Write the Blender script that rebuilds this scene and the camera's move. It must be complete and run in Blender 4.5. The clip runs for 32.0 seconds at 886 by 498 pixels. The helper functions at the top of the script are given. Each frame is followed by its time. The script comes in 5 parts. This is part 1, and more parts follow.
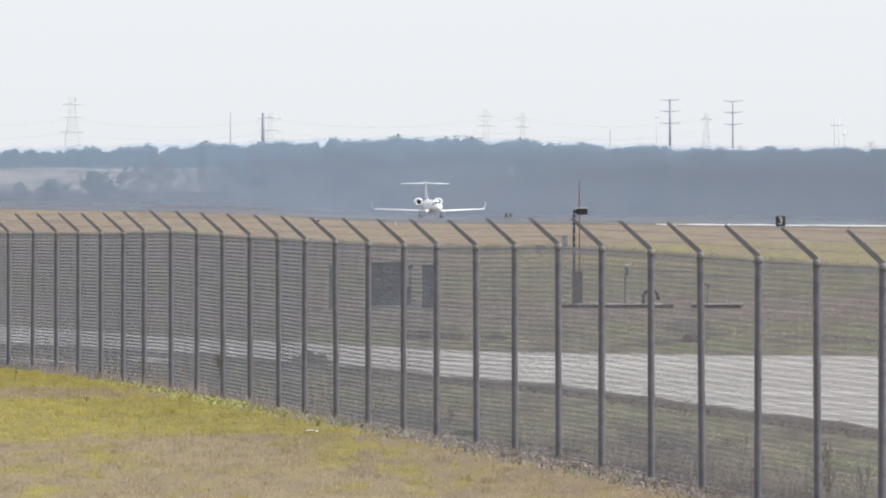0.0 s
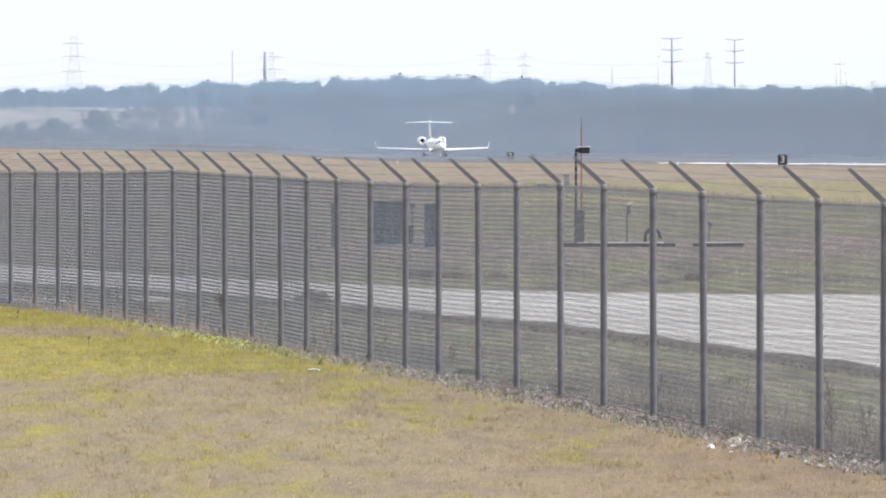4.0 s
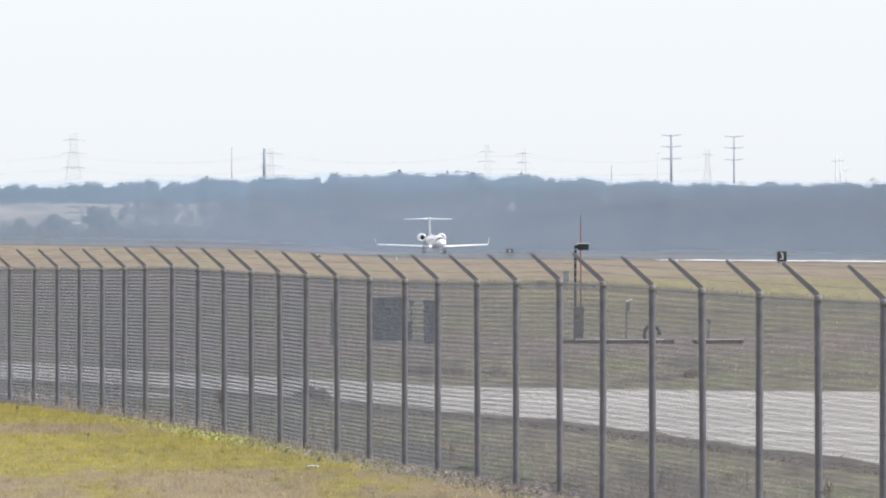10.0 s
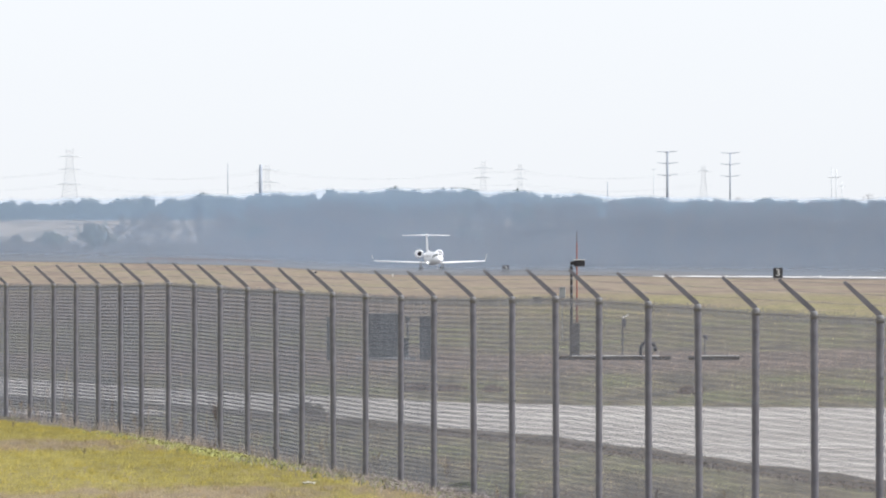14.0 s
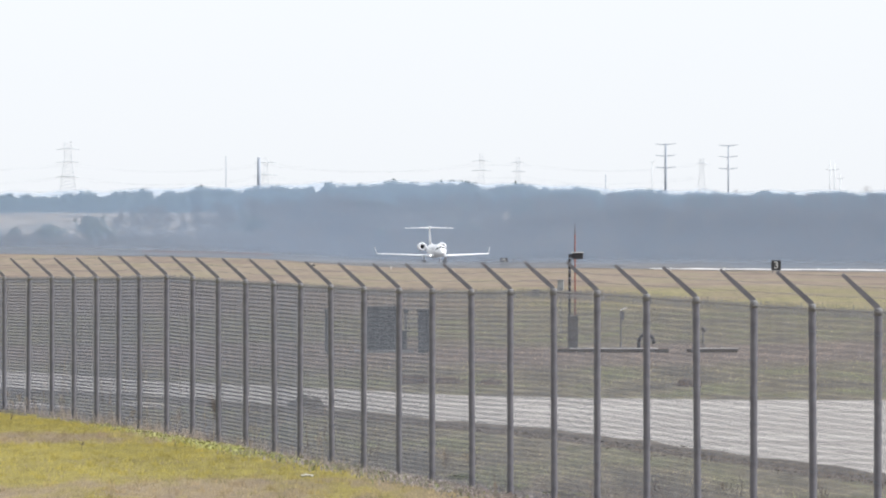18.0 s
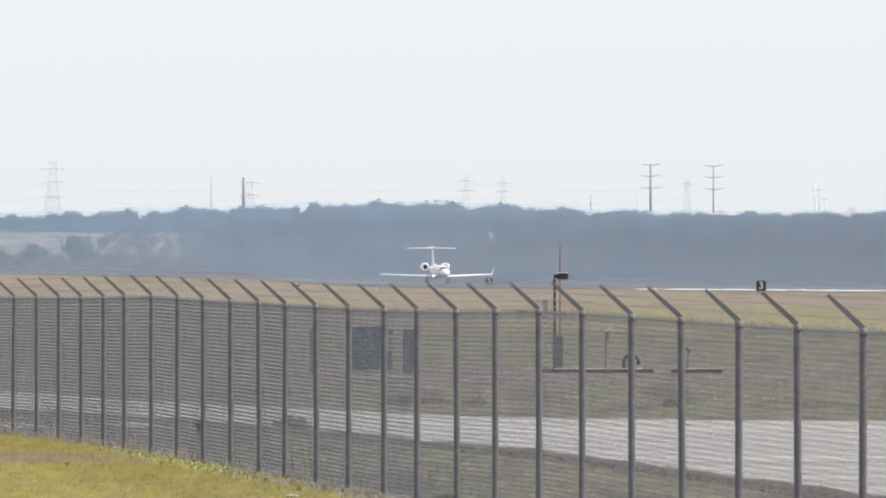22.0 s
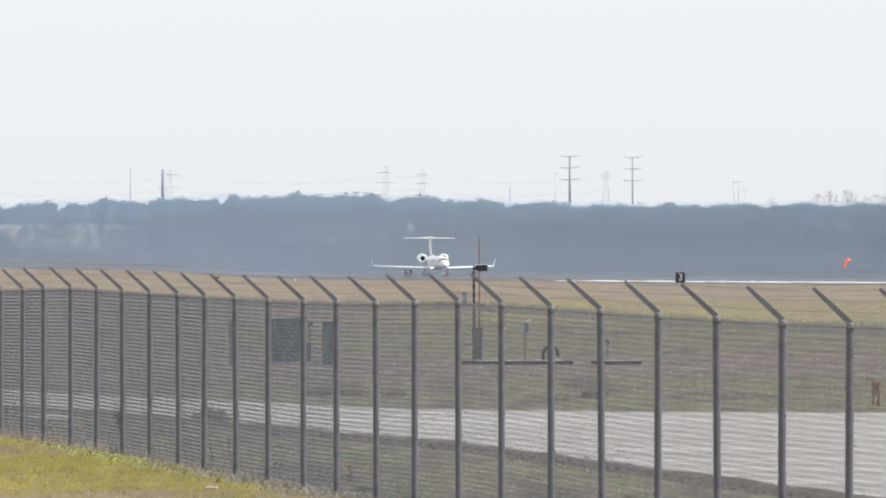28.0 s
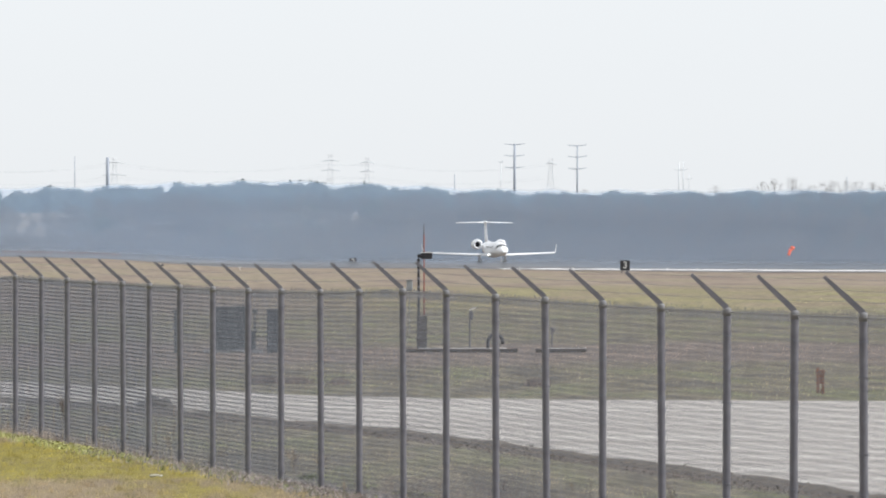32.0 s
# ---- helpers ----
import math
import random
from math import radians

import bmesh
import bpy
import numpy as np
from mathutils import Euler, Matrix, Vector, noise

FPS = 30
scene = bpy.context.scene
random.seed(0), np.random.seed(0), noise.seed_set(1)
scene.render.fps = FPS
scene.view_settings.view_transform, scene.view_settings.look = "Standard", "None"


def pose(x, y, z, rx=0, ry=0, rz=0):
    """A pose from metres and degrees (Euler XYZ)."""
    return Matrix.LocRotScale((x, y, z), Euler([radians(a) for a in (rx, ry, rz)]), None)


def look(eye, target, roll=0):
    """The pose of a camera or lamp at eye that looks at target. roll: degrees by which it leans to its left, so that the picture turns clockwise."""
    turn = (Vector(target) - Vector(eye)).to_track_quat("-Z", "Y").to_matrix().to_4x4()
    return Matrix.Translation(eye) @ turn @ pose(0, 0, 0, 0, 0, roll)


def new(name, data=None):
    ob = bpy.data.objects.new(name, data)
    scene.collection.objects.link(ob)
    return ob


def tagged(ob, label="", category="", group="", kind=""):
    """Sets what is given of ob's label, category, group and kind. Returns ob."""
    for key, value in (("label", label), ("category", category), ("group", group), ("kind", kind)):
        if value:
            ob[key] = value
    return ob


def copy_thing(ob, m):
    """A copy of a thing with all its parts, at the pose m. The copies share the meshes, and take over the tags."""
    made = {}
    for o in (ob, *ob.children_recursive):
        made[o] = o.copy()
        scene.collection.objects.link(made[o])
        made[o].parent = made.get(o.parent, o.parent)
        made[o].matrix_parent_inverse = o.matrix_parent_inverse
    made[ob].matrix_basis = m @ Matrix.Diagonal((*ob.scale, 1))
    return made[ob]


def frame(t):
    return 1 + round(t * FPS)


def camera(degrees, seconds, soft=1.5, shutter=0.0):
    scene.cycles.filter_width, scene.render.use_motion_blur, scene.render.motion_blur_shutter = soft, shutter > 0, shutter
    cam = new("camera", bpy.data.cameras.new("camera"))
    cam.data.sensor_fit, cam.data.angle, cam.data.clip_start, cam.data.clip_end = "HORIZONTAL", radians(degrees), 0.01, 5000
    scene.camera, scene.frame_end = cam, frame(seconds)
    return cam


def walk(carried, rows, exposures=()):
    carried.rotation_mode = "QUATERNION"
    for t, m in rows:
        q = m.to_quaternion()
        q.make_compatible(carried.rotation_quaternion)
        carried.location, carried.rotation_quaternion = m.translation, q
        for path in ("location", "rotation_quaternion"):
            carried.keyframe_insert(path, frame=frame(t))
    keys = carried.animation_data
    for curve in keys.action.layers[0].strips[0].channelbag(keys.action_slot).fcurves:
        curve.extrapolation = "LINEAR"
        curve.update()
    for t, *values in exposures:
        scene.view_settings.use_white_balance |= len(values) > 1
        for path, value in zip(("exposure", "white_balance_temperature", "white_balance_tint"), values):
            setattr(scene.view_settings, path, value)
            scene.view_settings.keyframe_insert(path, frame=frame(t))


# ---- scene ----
# ---- camera: a long lens on a tripod, 3 m above the field, that pans and tilts ----
EYE = 3.0
cam = camera(5.611, 32.0, soft=2.0)
# seconds, yaw, pitch, roll
PAN = [
    (0, 0.0000, -0.3259, -0.000),
    (0.5, -0.0029, -0.3747, 0.054),
    (1, -0.0054, -0.5190, 0.003),
    (1.5, -0.0012, -0.5414, 0.014),
    (2, 0.0110, -0.6383, 0.005),
    (2.5, -0.0037, -0.6269, -0.019),
    (3, 0.0055, -0.6603, 0.004),
    (3.5, 0.0061, -0.6552, 0.029),
    (5.5, 0.0208, -1.0298, 0.050),
    (6, 0.0159, -0.8025, 0.039),
    (6.5, 0.0317, -0.3493, 0.027),
    (7, 0.0097, -0.1778, -0.017),
    (7.5, 0.0171, -0.0234, 0.024),
    (8, 0.0079, -0.0682, -0.022),
    (8.5, 0.0111, -0.1013, 0.033),
    (9, 0.0080, -0.0771, 0.018),
    (9.5, -0.0146, -0.0675, 0.001),
    (10, 0.0080, -0.1009, 0.005),
    (10.5, -0.0049, -0.1284, -0.007),
    (11, 0.0117, -0.1654, 0.029),
    (11.5, 0.0189, -0.1294, 0.022),
    (12, -0.0102, -0.0112, 0.028),
    (12.5, -0.0207, -0.0242, -0.007),
    (13, -0.0296, -0.0219, 0.066),
    (13.5, -0.0212, -0.0235, 0.017),
    (14, -0.0170, 0.0027, 0.016),
    (14.5, -0.0182, -0.0234, 0.024),
    (16.5, -0.0109, -0.0838, 0.015),
    (17, -0.0201, -0.0327, 0.003),
    (17.5, -0.0309, -0.0288, 0.042),
    (18, -0.0285, -0.0441, 0.028),
    (18.5, -0.0323, -0.0167, 0.024),
    (19, -0.0718, 0.0748, 0.041),
    (19.5, -0.0908, 0.1126, -0.024),
    (20, -0.0890, 0.0738, -0.020),
    (20.5, -0.0980, 0.0909, -0.009),
    (21, -0.0999, 0.0862, 0.010),
    (21.5, -0.0937, 0.0800, 0.003),
    (22, -0.1231, 0.0842, -0.006),
    (22.5, -0.4028, 0.0854, -0.015),
    (23, -0.4807, 0.0855, -0.006),
    (23.5, -0.4844, 0.0018, -0.021),
    (24, -0.4679, -0.0193, 0.006),
    (24.5, -0.4861, 0.0311, 0.052),
    (25, -0.4798, 0.0487, 0.059),
    (25.5, -0.4862, 0.0415, -0.009),
    (27.5, -0.5348, 0.0362, 0.021),
    (28, -0.6347, 0.0321, 0.034),
    (28.5, -0.7968, 0.0387, 0.030),
    (29, -0.8203, 0.0262, 0.035),
    (29.5, -0.8650, 0.0194, -0.019),
    (30, -0.9011, -0.0257, 0.050),
    (30.5, -0.8944, -0.0406, -0.008),
    (31, -0.9077, -0.0165, 0.051),
    (31.5, -0.9155, -0.0078, 0.058),
    (32, -0.9855, -0.0443, 0.036),
]
EXPOSURES = [(t, stops - 0.09, kelvin + 60, tint + 0.7) for t, stops, kelvin, tint in (
    (0.0, 0.16, 6150, 13.4), (1.0, 0.26, 6160, 15.0), (2.0, 0.39, 6050, 14.2), (3.5, 0.39, 6000, 13.3), (6.0, 0.39, 5900, 12.6), (7.0, 0.37, 5910, 12.2), (8.0, 0.28, 5970, 12.1), (9.0, 0.27, 6030, 12.3),
    (14.0, 0.28, 6110, 13.2), (19.0, 0.30, 6115, 12.8), (19.8, 0.21, 6140, 12.1), (21.0, 0.17, 6160, 12.1), (32.0, 0.18, 6160, 12.1))]
walk(cam, [(t, pose(0, 0, EYE, 90 + pitch, roll, yaw)) for t, yaw, pitch, roll in PAN], EXPOSURES)

# ---- sky and sun: hazy bright winter day, the sun well up on the right ----
SUN_EL, SUN_AZ = 42.0, 100.0          # degrees above the horizon; degrees clockwise from straight ahead
world = bpy.data.worlds.new("sky")
world.use_nodes = True
scene.world = world
wn, wl = world.node_tree.nodes, world.node_tree.links
sky = wn.new("ShaderNodeTexSky")
sky.sky_type, sky.sun_disc = "NISHITA", False
sky.sun_elevation, sky.sun_rotation = radians(SUN_EL), radians(SUN_AZ)
sky.air_density, sky.dust_density, sky.ozone_density = 1.0, 0.5, 2.0
wn["Background"].inputs["Strength"].default_value = 0.142
pale = wn.new("ShaderNodeHueSaturation")       # thin high cloud takes most of the blue out
pale.inputs["Saturation"].default_value = 0.20
wl.new(sky.outputs["Color"], pale.inputs["Color"])
veil = wn.new("ShaderNodeMix")                  # an even veil of cirrus
veil.data_type = "RGBA"
veil.inputs[0].default_value = 0.68
veil.inputs[7].default_value = (5.98, 6.19, 6.04, 1)
wl.new(pale.outputs["Color"], veil.inputs[6])
wl.new(veil.outputs[2], wn["Background"].inputs["Color"])
sun_data = bpy.data.lights.new("sun", "SUN")
sun_data.energy, sun_data.angle, sun_data.color = 4.2, radians(0.6), (1.0, 0.96, 0.90)
sun = new("sun", sun_data)
a, e = radians(SUN_AZ), radians(SUN_EL)
SUN_DIR = Vector((math.sin(a) * math.cos(e), math.cos(a) * math.cos(e), math.sin(e)))
sun.matrix_world = look(SUN_DIR * 50, (0, 0, 0))


# ---- materials ----
def material(name, low, high, scale=5.0, rough=0.7, metal=0.0, bump=0.0, fine=40.0, island=0.0, stretch=(1, 1, 1), glow=0.0, ior=1.45):
    """Two colours mixed by noise at two scales, with relief; island: how far loose pieces differ in value."""
    m = bpy.data.materials.new(name)
    m.use_nodes = True
    n, k = m.node_tree.nodes, m.node_tree.links
    bsdf = n["Principled BSDF"]
    bsdf.inputs["Roughness"].default_value, bsdf.inputs["Metallic"].default_value = rough, metal
    bsdf.inputs["IOR"].default_value = ior
    tc, mp = n.new("ShaderNodeTexCoord"), n.new("ShaderNodeMapping")
    mp.inputs["Scale"].default_value = stretch
    k.new(tc.outputs["Object"], mp.inputs["Vector"])
    big, small = n.new("ShaderNodeTexNoise"), n.new("ShaderNodeTexNoise")
    for tex, s, d in ((big, scale, 4.0), (small, fine, 3.0)):
        tex.inputs["Scale"].default_value, tex.inputs["Detail"].default_value = s, d
        k.new(mp.outputs["Vector"], tex.inputs["Vector"])
    add = n.new("ShaderNodeMath")
    add.operation = "MULTIPLY_ADD"
    add.inputs[1].default_value = 0.45
    k.new(small.outputs["Fac"], add.inputs[0])
    k.new(big.outputs["Fac"], add.inputs[2])
    ramp = n.new("ShaderNodeValToRGB")
    ramp.color_ramp.elements[0].position, ramp.color_ramp.elements[1].position = 0.5, 0.95
    ramp.color_ramp.elements[0].color, ramp.color_ramp.elements[1].color = (*low, 1), (*high, 1)
    k.new(add.outputs[0], ramp.inputs["Fac"])
    out = ramp.outputs["Color"]
    if island:
        geo, hsv, mr = n.new("ShaderNodeNewGeometry"), n.new("ShaderNodeHueSaturation"), n.new("ShaderNodeMapRange")
        mr.inputs["To Min"].default_value, mr.inputs["To Max"].default_value = 1 - island, 1 + island
        k.new(geo.outputs["Random Per Island"], mr.inputs["Value"])
        k.new(mr.outputs["Result"], hsv.inputs["Value"])
        k.new(out, hsv.inputs["Color"])
        out = hsv.outputs["Color"]
    k.new(out, bsdf.inputs["Base Color"])
    if bump:
        bp = n.new("ShaderNodeBump")
        bp.inputs["Strength"].default_value = bump
        k.new(small.outputs["Fac"], bp.inputs["Height"])
        k.new(bp.outputs["Normal"], bsdf.inputs["Normal"])
    if glow:
        bsdf.inputs["Emission Color"].default_value, bsdf.inputs["Emission Strength"].default_value = (*high, 1), glow
    return m


def field_material(name, gain=1.0, blades=False):
    """Winter turf: dry tan thatch, yellow-green patches, greener ground beyond the fence."""
    m = bpy.data.materials.new(name)
    m.use_nodes = True
    n, k = m.node_tree.nodes, m.node_tree.links
    bsdf = n["Principled BSDF"]
    bsdf.inputs["Roughness"].default_value = 0.95
    bsdf.inputs["Specular IOR Level"].default_value = 0.15
    tc = n.new("ShaderNodeTexCoord")

    def noise_at(sx, sy, scale, detail=3.0):
        mp, tex = n.new("ShaderNodeMapping"), n.new("ShaderNodeTexNoise")
        mp.inputs["Scale"].default_value = (sx, sy, 1)
        tex.inputs["Scale"].default_value, tex.inputs["Detail"].default_value = scale, detail
        k.new(tc.outputs["Object"], mp.inputs["Vector"])
        k.new(mp.outputs["Vector"], tex.inputs["Vector"])
        return tex.outputs["Fac"]

    def ramp(fac, stops):
        r = n.new("ShaderNodeValToRGB")
        while len(r.color_ramp.elements) < len(stops):
            r.color_ramp.elements.new(0.5)
        for el, (p, c) in zip(r.color_ramp.elements, stops):
            el.position, el.color = p, (*[v * gain for v in c], 1)
        k.new(fac, r.inputs["Fac"])
        return r.outputs["Color"]

    def mixed(fac, c1, c2):
        x = n.new("ShaderNodeMix")
        x.data_type = "RGBA"
        k.new(fac, x.inputs[0])
        k.new(c1, x.inputs[6])
        k.new(c2, x.inputs[7])
        return x.outputs[2]

    def math_op(op, u, v):
        x = n.new("ShaderNodeMath")
        x.operation = op
        for i, w in enumerate((u, v)):
            if isinstance(w, (int, float)):
                x.inputs[i].default_value = w
            else:
                k.new(w, x.inputs[i])
        return x.outputs[0]

    def smooth(value, lo, hi):
        x = n.new("ShaderNodeMapRange")
        x.interpolation_type = "SMOOTHSTEP"
        x.inputs["From Min"].default_value, x.inputs["From Max"].default_value = lo, hi
        k.new(value, x.inputs["Value"])
        return x.outputs["Result"]

    def valued(colour, fac, lo, hi):
        hsv, mr = n.new("ShaderNodeHueSaturation"), n.new("ShaderNodeMapRange")
        mr.inputs["To Min"].default_value, mr.inputs["To Max"].default_value = lo, hi
        k.new(fac, mr.inputs["Value"])
        k.new(mr.outputs["Result"], hsv.inputs["Value"])
        k.new(colour, hsv.inputs["Color"])
        return hsv.outputs["Color"]

    sep = n.new("ShaderNodeSeparateXYZ")
    k.new(tc.outputs["Object"], sep.inputs[0])
    gx, gy = sep.outputs["X"], sep.outputs["Y"]
    straw = ramp(noise_at(1, 0.16, 1.9, 5.0), [(0.30, (0.205, 0.164, 0.117)), (0.48, (0.240, 0.191, 0.122)), (0.68, (0.262, 0.212, 0.124))])
    straw = mixed(math_op("MULTIPLY", smooth(gx, -1.0, 3.0), smooth(gy, 104, 84)), straw, ramp(noise_at(1, 0.16, 1.9, 5.0), [(0.30, (0.205, 0.152, 0.112)), (0.50, (0.252, 0.186, 0.122)), (0.68, (0.268, 0.205, 0.122))]))
    lush = ramp(noise_at(1, 0.3, 2.3), [(0.3, (0.210, 0.180, 0.058)), (0.6, (0.276, 0.236, 0.065)), (0.8, (0.325, 0.277, 0.095))])
    # near bank: lush patch along the far left, scattered tufts elsewhere
    patch = math_op("ADD", math_op("MULTIPLY", noise_at(1, 0.12, 0.55, 3.0), 0.45), math_op("MULTIPLY", noise_at(1, 0.11, 2.1, 3.0), 0.55))
    band = math_op("MULTIPLY", smooth(gy, 107, 117), smooth(gy, 133, 128))
    band = math_op("ADD", band, smooth(gy, 137, 141))
    zone = math_op("MULTIPLY", band, smooth(gx, 2.0, -1.8))
    near = mixed(smooth(math_op("SUBTRACT", math_op("ADD", patch, math_op("MULTIPLY", zone, 0.32)), math_op("MULTIPLY", smooth(gx, -1.5, 2.5), 0.07)), 0.47, 0.67), straw, lush)
    if not blades:                               # thatch: lighter and darker tufts and straws
        near = valued(near, noise_at(0.35, 0.07, 24.0, 4.0), 0.72, 1.28)
        near = valued(near, noise_at(1, 0.1, 30.0, 3.0), 0.75, 1.25)
    # airfield beyond the fence: greener, then tan hay towards the runway
    olive = ramp(noise_at(0.6, 0.07, 1.0, 5.0), [(0.36, (0.118, 0.107, 0.084)), (0.50, (0.188, 0.166, 0.116)), (0.63, (0.168, 0.168, 0.098))])
    mauve = ramp(noise_at(0.5, 0.06, 1.3, 5.0), [(0.36, (0.158, 0.132, 0.113)), (0.60, (0.214, 0.174, 0.146))])
    hay = ramp(noise_at(0.12, 0.018, 1.0, 5.0), [(0.36, (0.190, 0.152, 0.124)), (0.50, (0.242, 0.198, 0.154)), (0.62, (0.228, 0.198, 0.138))])
    hay = valued(hay, noise_at(0.5, 0.03, 1.6, 5.0), 0.58, 1.42)
    wet = ramp(noise_at(0.16, 0.025, 1.0, 5.0), [(0.38, (0.216, 0.180, 0.127)), (0.62, (0.222, 0.203, 0.110))])
    wob = math_op("MULTIPLY", math_op("SUBTRACT", noise_at(0.03, 0.006, 1.0), 0.5), 200)
    far_y = math_op("ADD", gy, wob)
    near_y = math_op("ADD", gy, math_op("MULTIPLY", math_op("SUBTRACT", noise_at(0.12, 0.03, 1.0), 0.5), 60))
    airfield = mixed(math_op("MULTIPLY", smooth(near_y, 212, 230), smooth(near_y, 278, 258)), olive, mauve)
    beyond = mixed(smooth(gx, -6, 8), mixed(smooth(far_y, 330, 430), olive, mauve), mixed(smooth(far_y, 390, 440), olive, wet))
    airfield = mixed(smooth(gy, 285, 320), airfield, beyond)
    airfield = valued(airfield, noise_at(1, 0.14, 2.2, 5.0), 0.1, 1.86)
    airfield = valued(airfield, noise_at(1, 0.16, 9.0, 3.0), 0.5, 1.5)
    airfield = mixed(smooth(far_y, 600, 720), airfield, hay)
    scrub = ramp(noise_at(0.04, 0.02, 1.0, 4.0), [(0.3, (0.13, 0.11, 0.095)), (0.7, (0.19, 0.165, 0.14))])
    airfield = mixed(smooth(gy, 1405, 1450), airfield, scrub)
    pasture = ramp(noise_at(0.10, 0.016, 1.0, 6.0), [(0.38, (0.10, 0.088, 0.073)), (0.64, (0.245, 0.205, 0.165))])
    airfield = mixed(math_op("MULTIPLY", smooth(gy, 2310, 2380), smooth(gx, -66, -92)), airfield, pasture)
    line = math_op("ADD", gy, math_op("MULTIPLY", gx, 6.85))
    line = math_op("ADD", line, math_op("MULTIPLY", math_op("MAXIMUM", math_op("SUBTRACT", -4.3, gx), 0.0), 2.3))
    col = mixed(smooth(line, 109.5, 111.5), near, airfield)
    if blades:
        geo, hsv = n.new("ShaderNodeNewGeometry"), n.new("ShaderNodeHueSaturation")
        mr = n.new("ShaderNodeMapRange")
        mr.inputs["To Min"].default_value, mr.inputs["To Max"].default_value = 0.68, 1.36
        k.new(geo.outputs["Random Per Island"], mr.inputs["Value"])
        k.new(mr.outputs["Result"], hsv.inputs["Value"])
        k.new(col, hsv.inputs["Color"])
        col = hsv.outputs["Color"]
    else:
        bp = n.new("ShaderNodeBump")
        bp.inputs["Strength"].default_value, bp.inputs["Distance"].default_value = 0.6, 0.05
        k.new(noise_at(1, 1, 14.0, 5.0), bp.inputs["Height"])
        k.new(bp.outputs["Normal"], bsdf.inputs["Normal"])
    k.new(col, bsdf.inputs["Base Color"])
    if blades:                                   # light shines through the blades
        thin, mix = n.new("ShaderNodeBsdfTranslucent"), n.new("ShaderNodeAddShader")
        k.new(col, thin.inputs["Color"])
        k.new(bsdf.outputs[0], mix.inputs[0])
        k.new(thin.outputs[0], mix.inputs[1])
        k.new(mix.outputs[0], n["Material Output"].inputs["Surface"])
    return m


TURF = field_material("turf", 0.97)
BLADES = field_material("turf blades", 0.93, True)
CONCRETE = material("weathered concrete", (0.27, 0.25, 0.224), (0.535, 0.507, 0.47), 0.6, 0.9, bump=0.3, fine=3.0, stretch=(0.2, 1.0, 1))
TARMAC = material("grey runway tarmac", (0.13, 0.13, 0.135), (0.20, 0.20, 0.205), 0.05, 0.9, fine=0.6)
RUNWAY = material("pale runway concrete", (0.42, 0.41, 0.40), (0.76, 0.75, 0.74), 0.05, 0.8, fine=0.6)
GALV = material("dull galvanised steel", (0.116, 0.115, 0.131), (0.165, 0.163, 0.182), 8.0, 0.7, 0.0, 0.15, 60.0)
GALV_PALE = material("bright galvanised steel", (0.20, 0.20, 0.21), (0.28, 0.28, 0.29), 8.0, 0.8, 0.0, 0.15, 60.0)
POST_CAP = material("cast post cap", (0.160, 0.160, 0.165), (0.220, 0.220, 0.225), 8.0, 0.7, 0.0, 0.15, 60.0)
WIRE = material("grey fence wire", (0.112, 0.122, 0.145), (0.162, 0.174, 0.203), 3.0, 0.7, 0.0)
WHITE = material("white aircraft paint", (0.80, 0.81, 0.82), (0.86, 0.87, 0.88), 1.0, 0.28)
DARK_GLASS = material("dark cockpit glass", (0.02, 0.025, 0.03), (0.04, 0.045, 0.05), 2.0, 0.1)
DARK = material("dark engine inlet", (0.03, 0.03, 0.035), (0.07, 0.07, 0.08), 4.0, 0.5, 0.4)
CHROME = material("polished inlet lip", (0.75, 0.75, 0.77), (0.85, 0.85, 0.87), 4.0, 0.35, 0.4)
# tyre black lifted to grey, imitating the haze in front of the wheels
RUBBER = material("haze-paled tyre rubber", (0.05, 0.05, 0.05), (0.09, 0.09, 0.09), 9.0, 0.9)
LAMP = material("lit landing light", (1.0, 0.95, 0.85), (1.0, 0.97, 0.9), 4.0, 0.2, glow=3.0)
BLACK = material("black painted steel", (0.015, 0.015, 0.018), (0.04, 0.04, 0.045), 9.0, 0.5, 0.0, 0.1)
ORANGE = material("faded orange paint", (0.21, 0.075, 0.058), (0.28, 0.105, 0.08), 9.0, 0.6)
SOCK = material("orange windsock nylon", (0.72, 0.16, 0.11), (0.85, 0.25, 0.18), 3.0, 0.8)
CASE = material("weathered grey enamel", (0.24, 0.25, 0.26), (0.32, 0.33, 0.34), 5.0, 0.6)
DARK_BOX = material("dark brown-grey enamel", (0.075, 0.07, 0.068), (0.12, 0.112, 0.105), 4.0, 0.6)
CABINET = material("grey-green cabinet enamel", (0.060, 0.075, 0.085), (0.10, 0.115, 0.125), 3.0, 0.5, 0.0, 0.1)
PALE = material("off-white enamel", (0.62, 0.62, 0.60), (0.75, 0.75, 0.73), 5.0, 0.5)
RUST = material("rusty steel", (0.20, 0.105, 0.07), (0.30, 0.165, 0.11), 20.0, 0.9, 0.0, 0.4)
DIRT = material("dark bare earth", (0.04, 0.034, 0.028), (0.09, 0.075, 0.06), 3.0, 1.0, 0.0, 0.6, 15.0)
BRAMBLE = material("brown dead bramble", (0.13, 0.105, 0.09), (0.21, 0.17, 0.145), 5.0, 0.95, island=0.3)
OLIVE_TUFT = material("olive winter grass", (0.150, 0.132, 0.056), (0.250, 0.216, 0.090), 1.2, 0.95, fine=12.0, island=0.25)
STRAW_TUFT = material("bleached straw", (0.235, 0.188, 0.122), (0.345, 0.282, 0.190), 1.2, 0.95, fine=12.0, island=0.25)
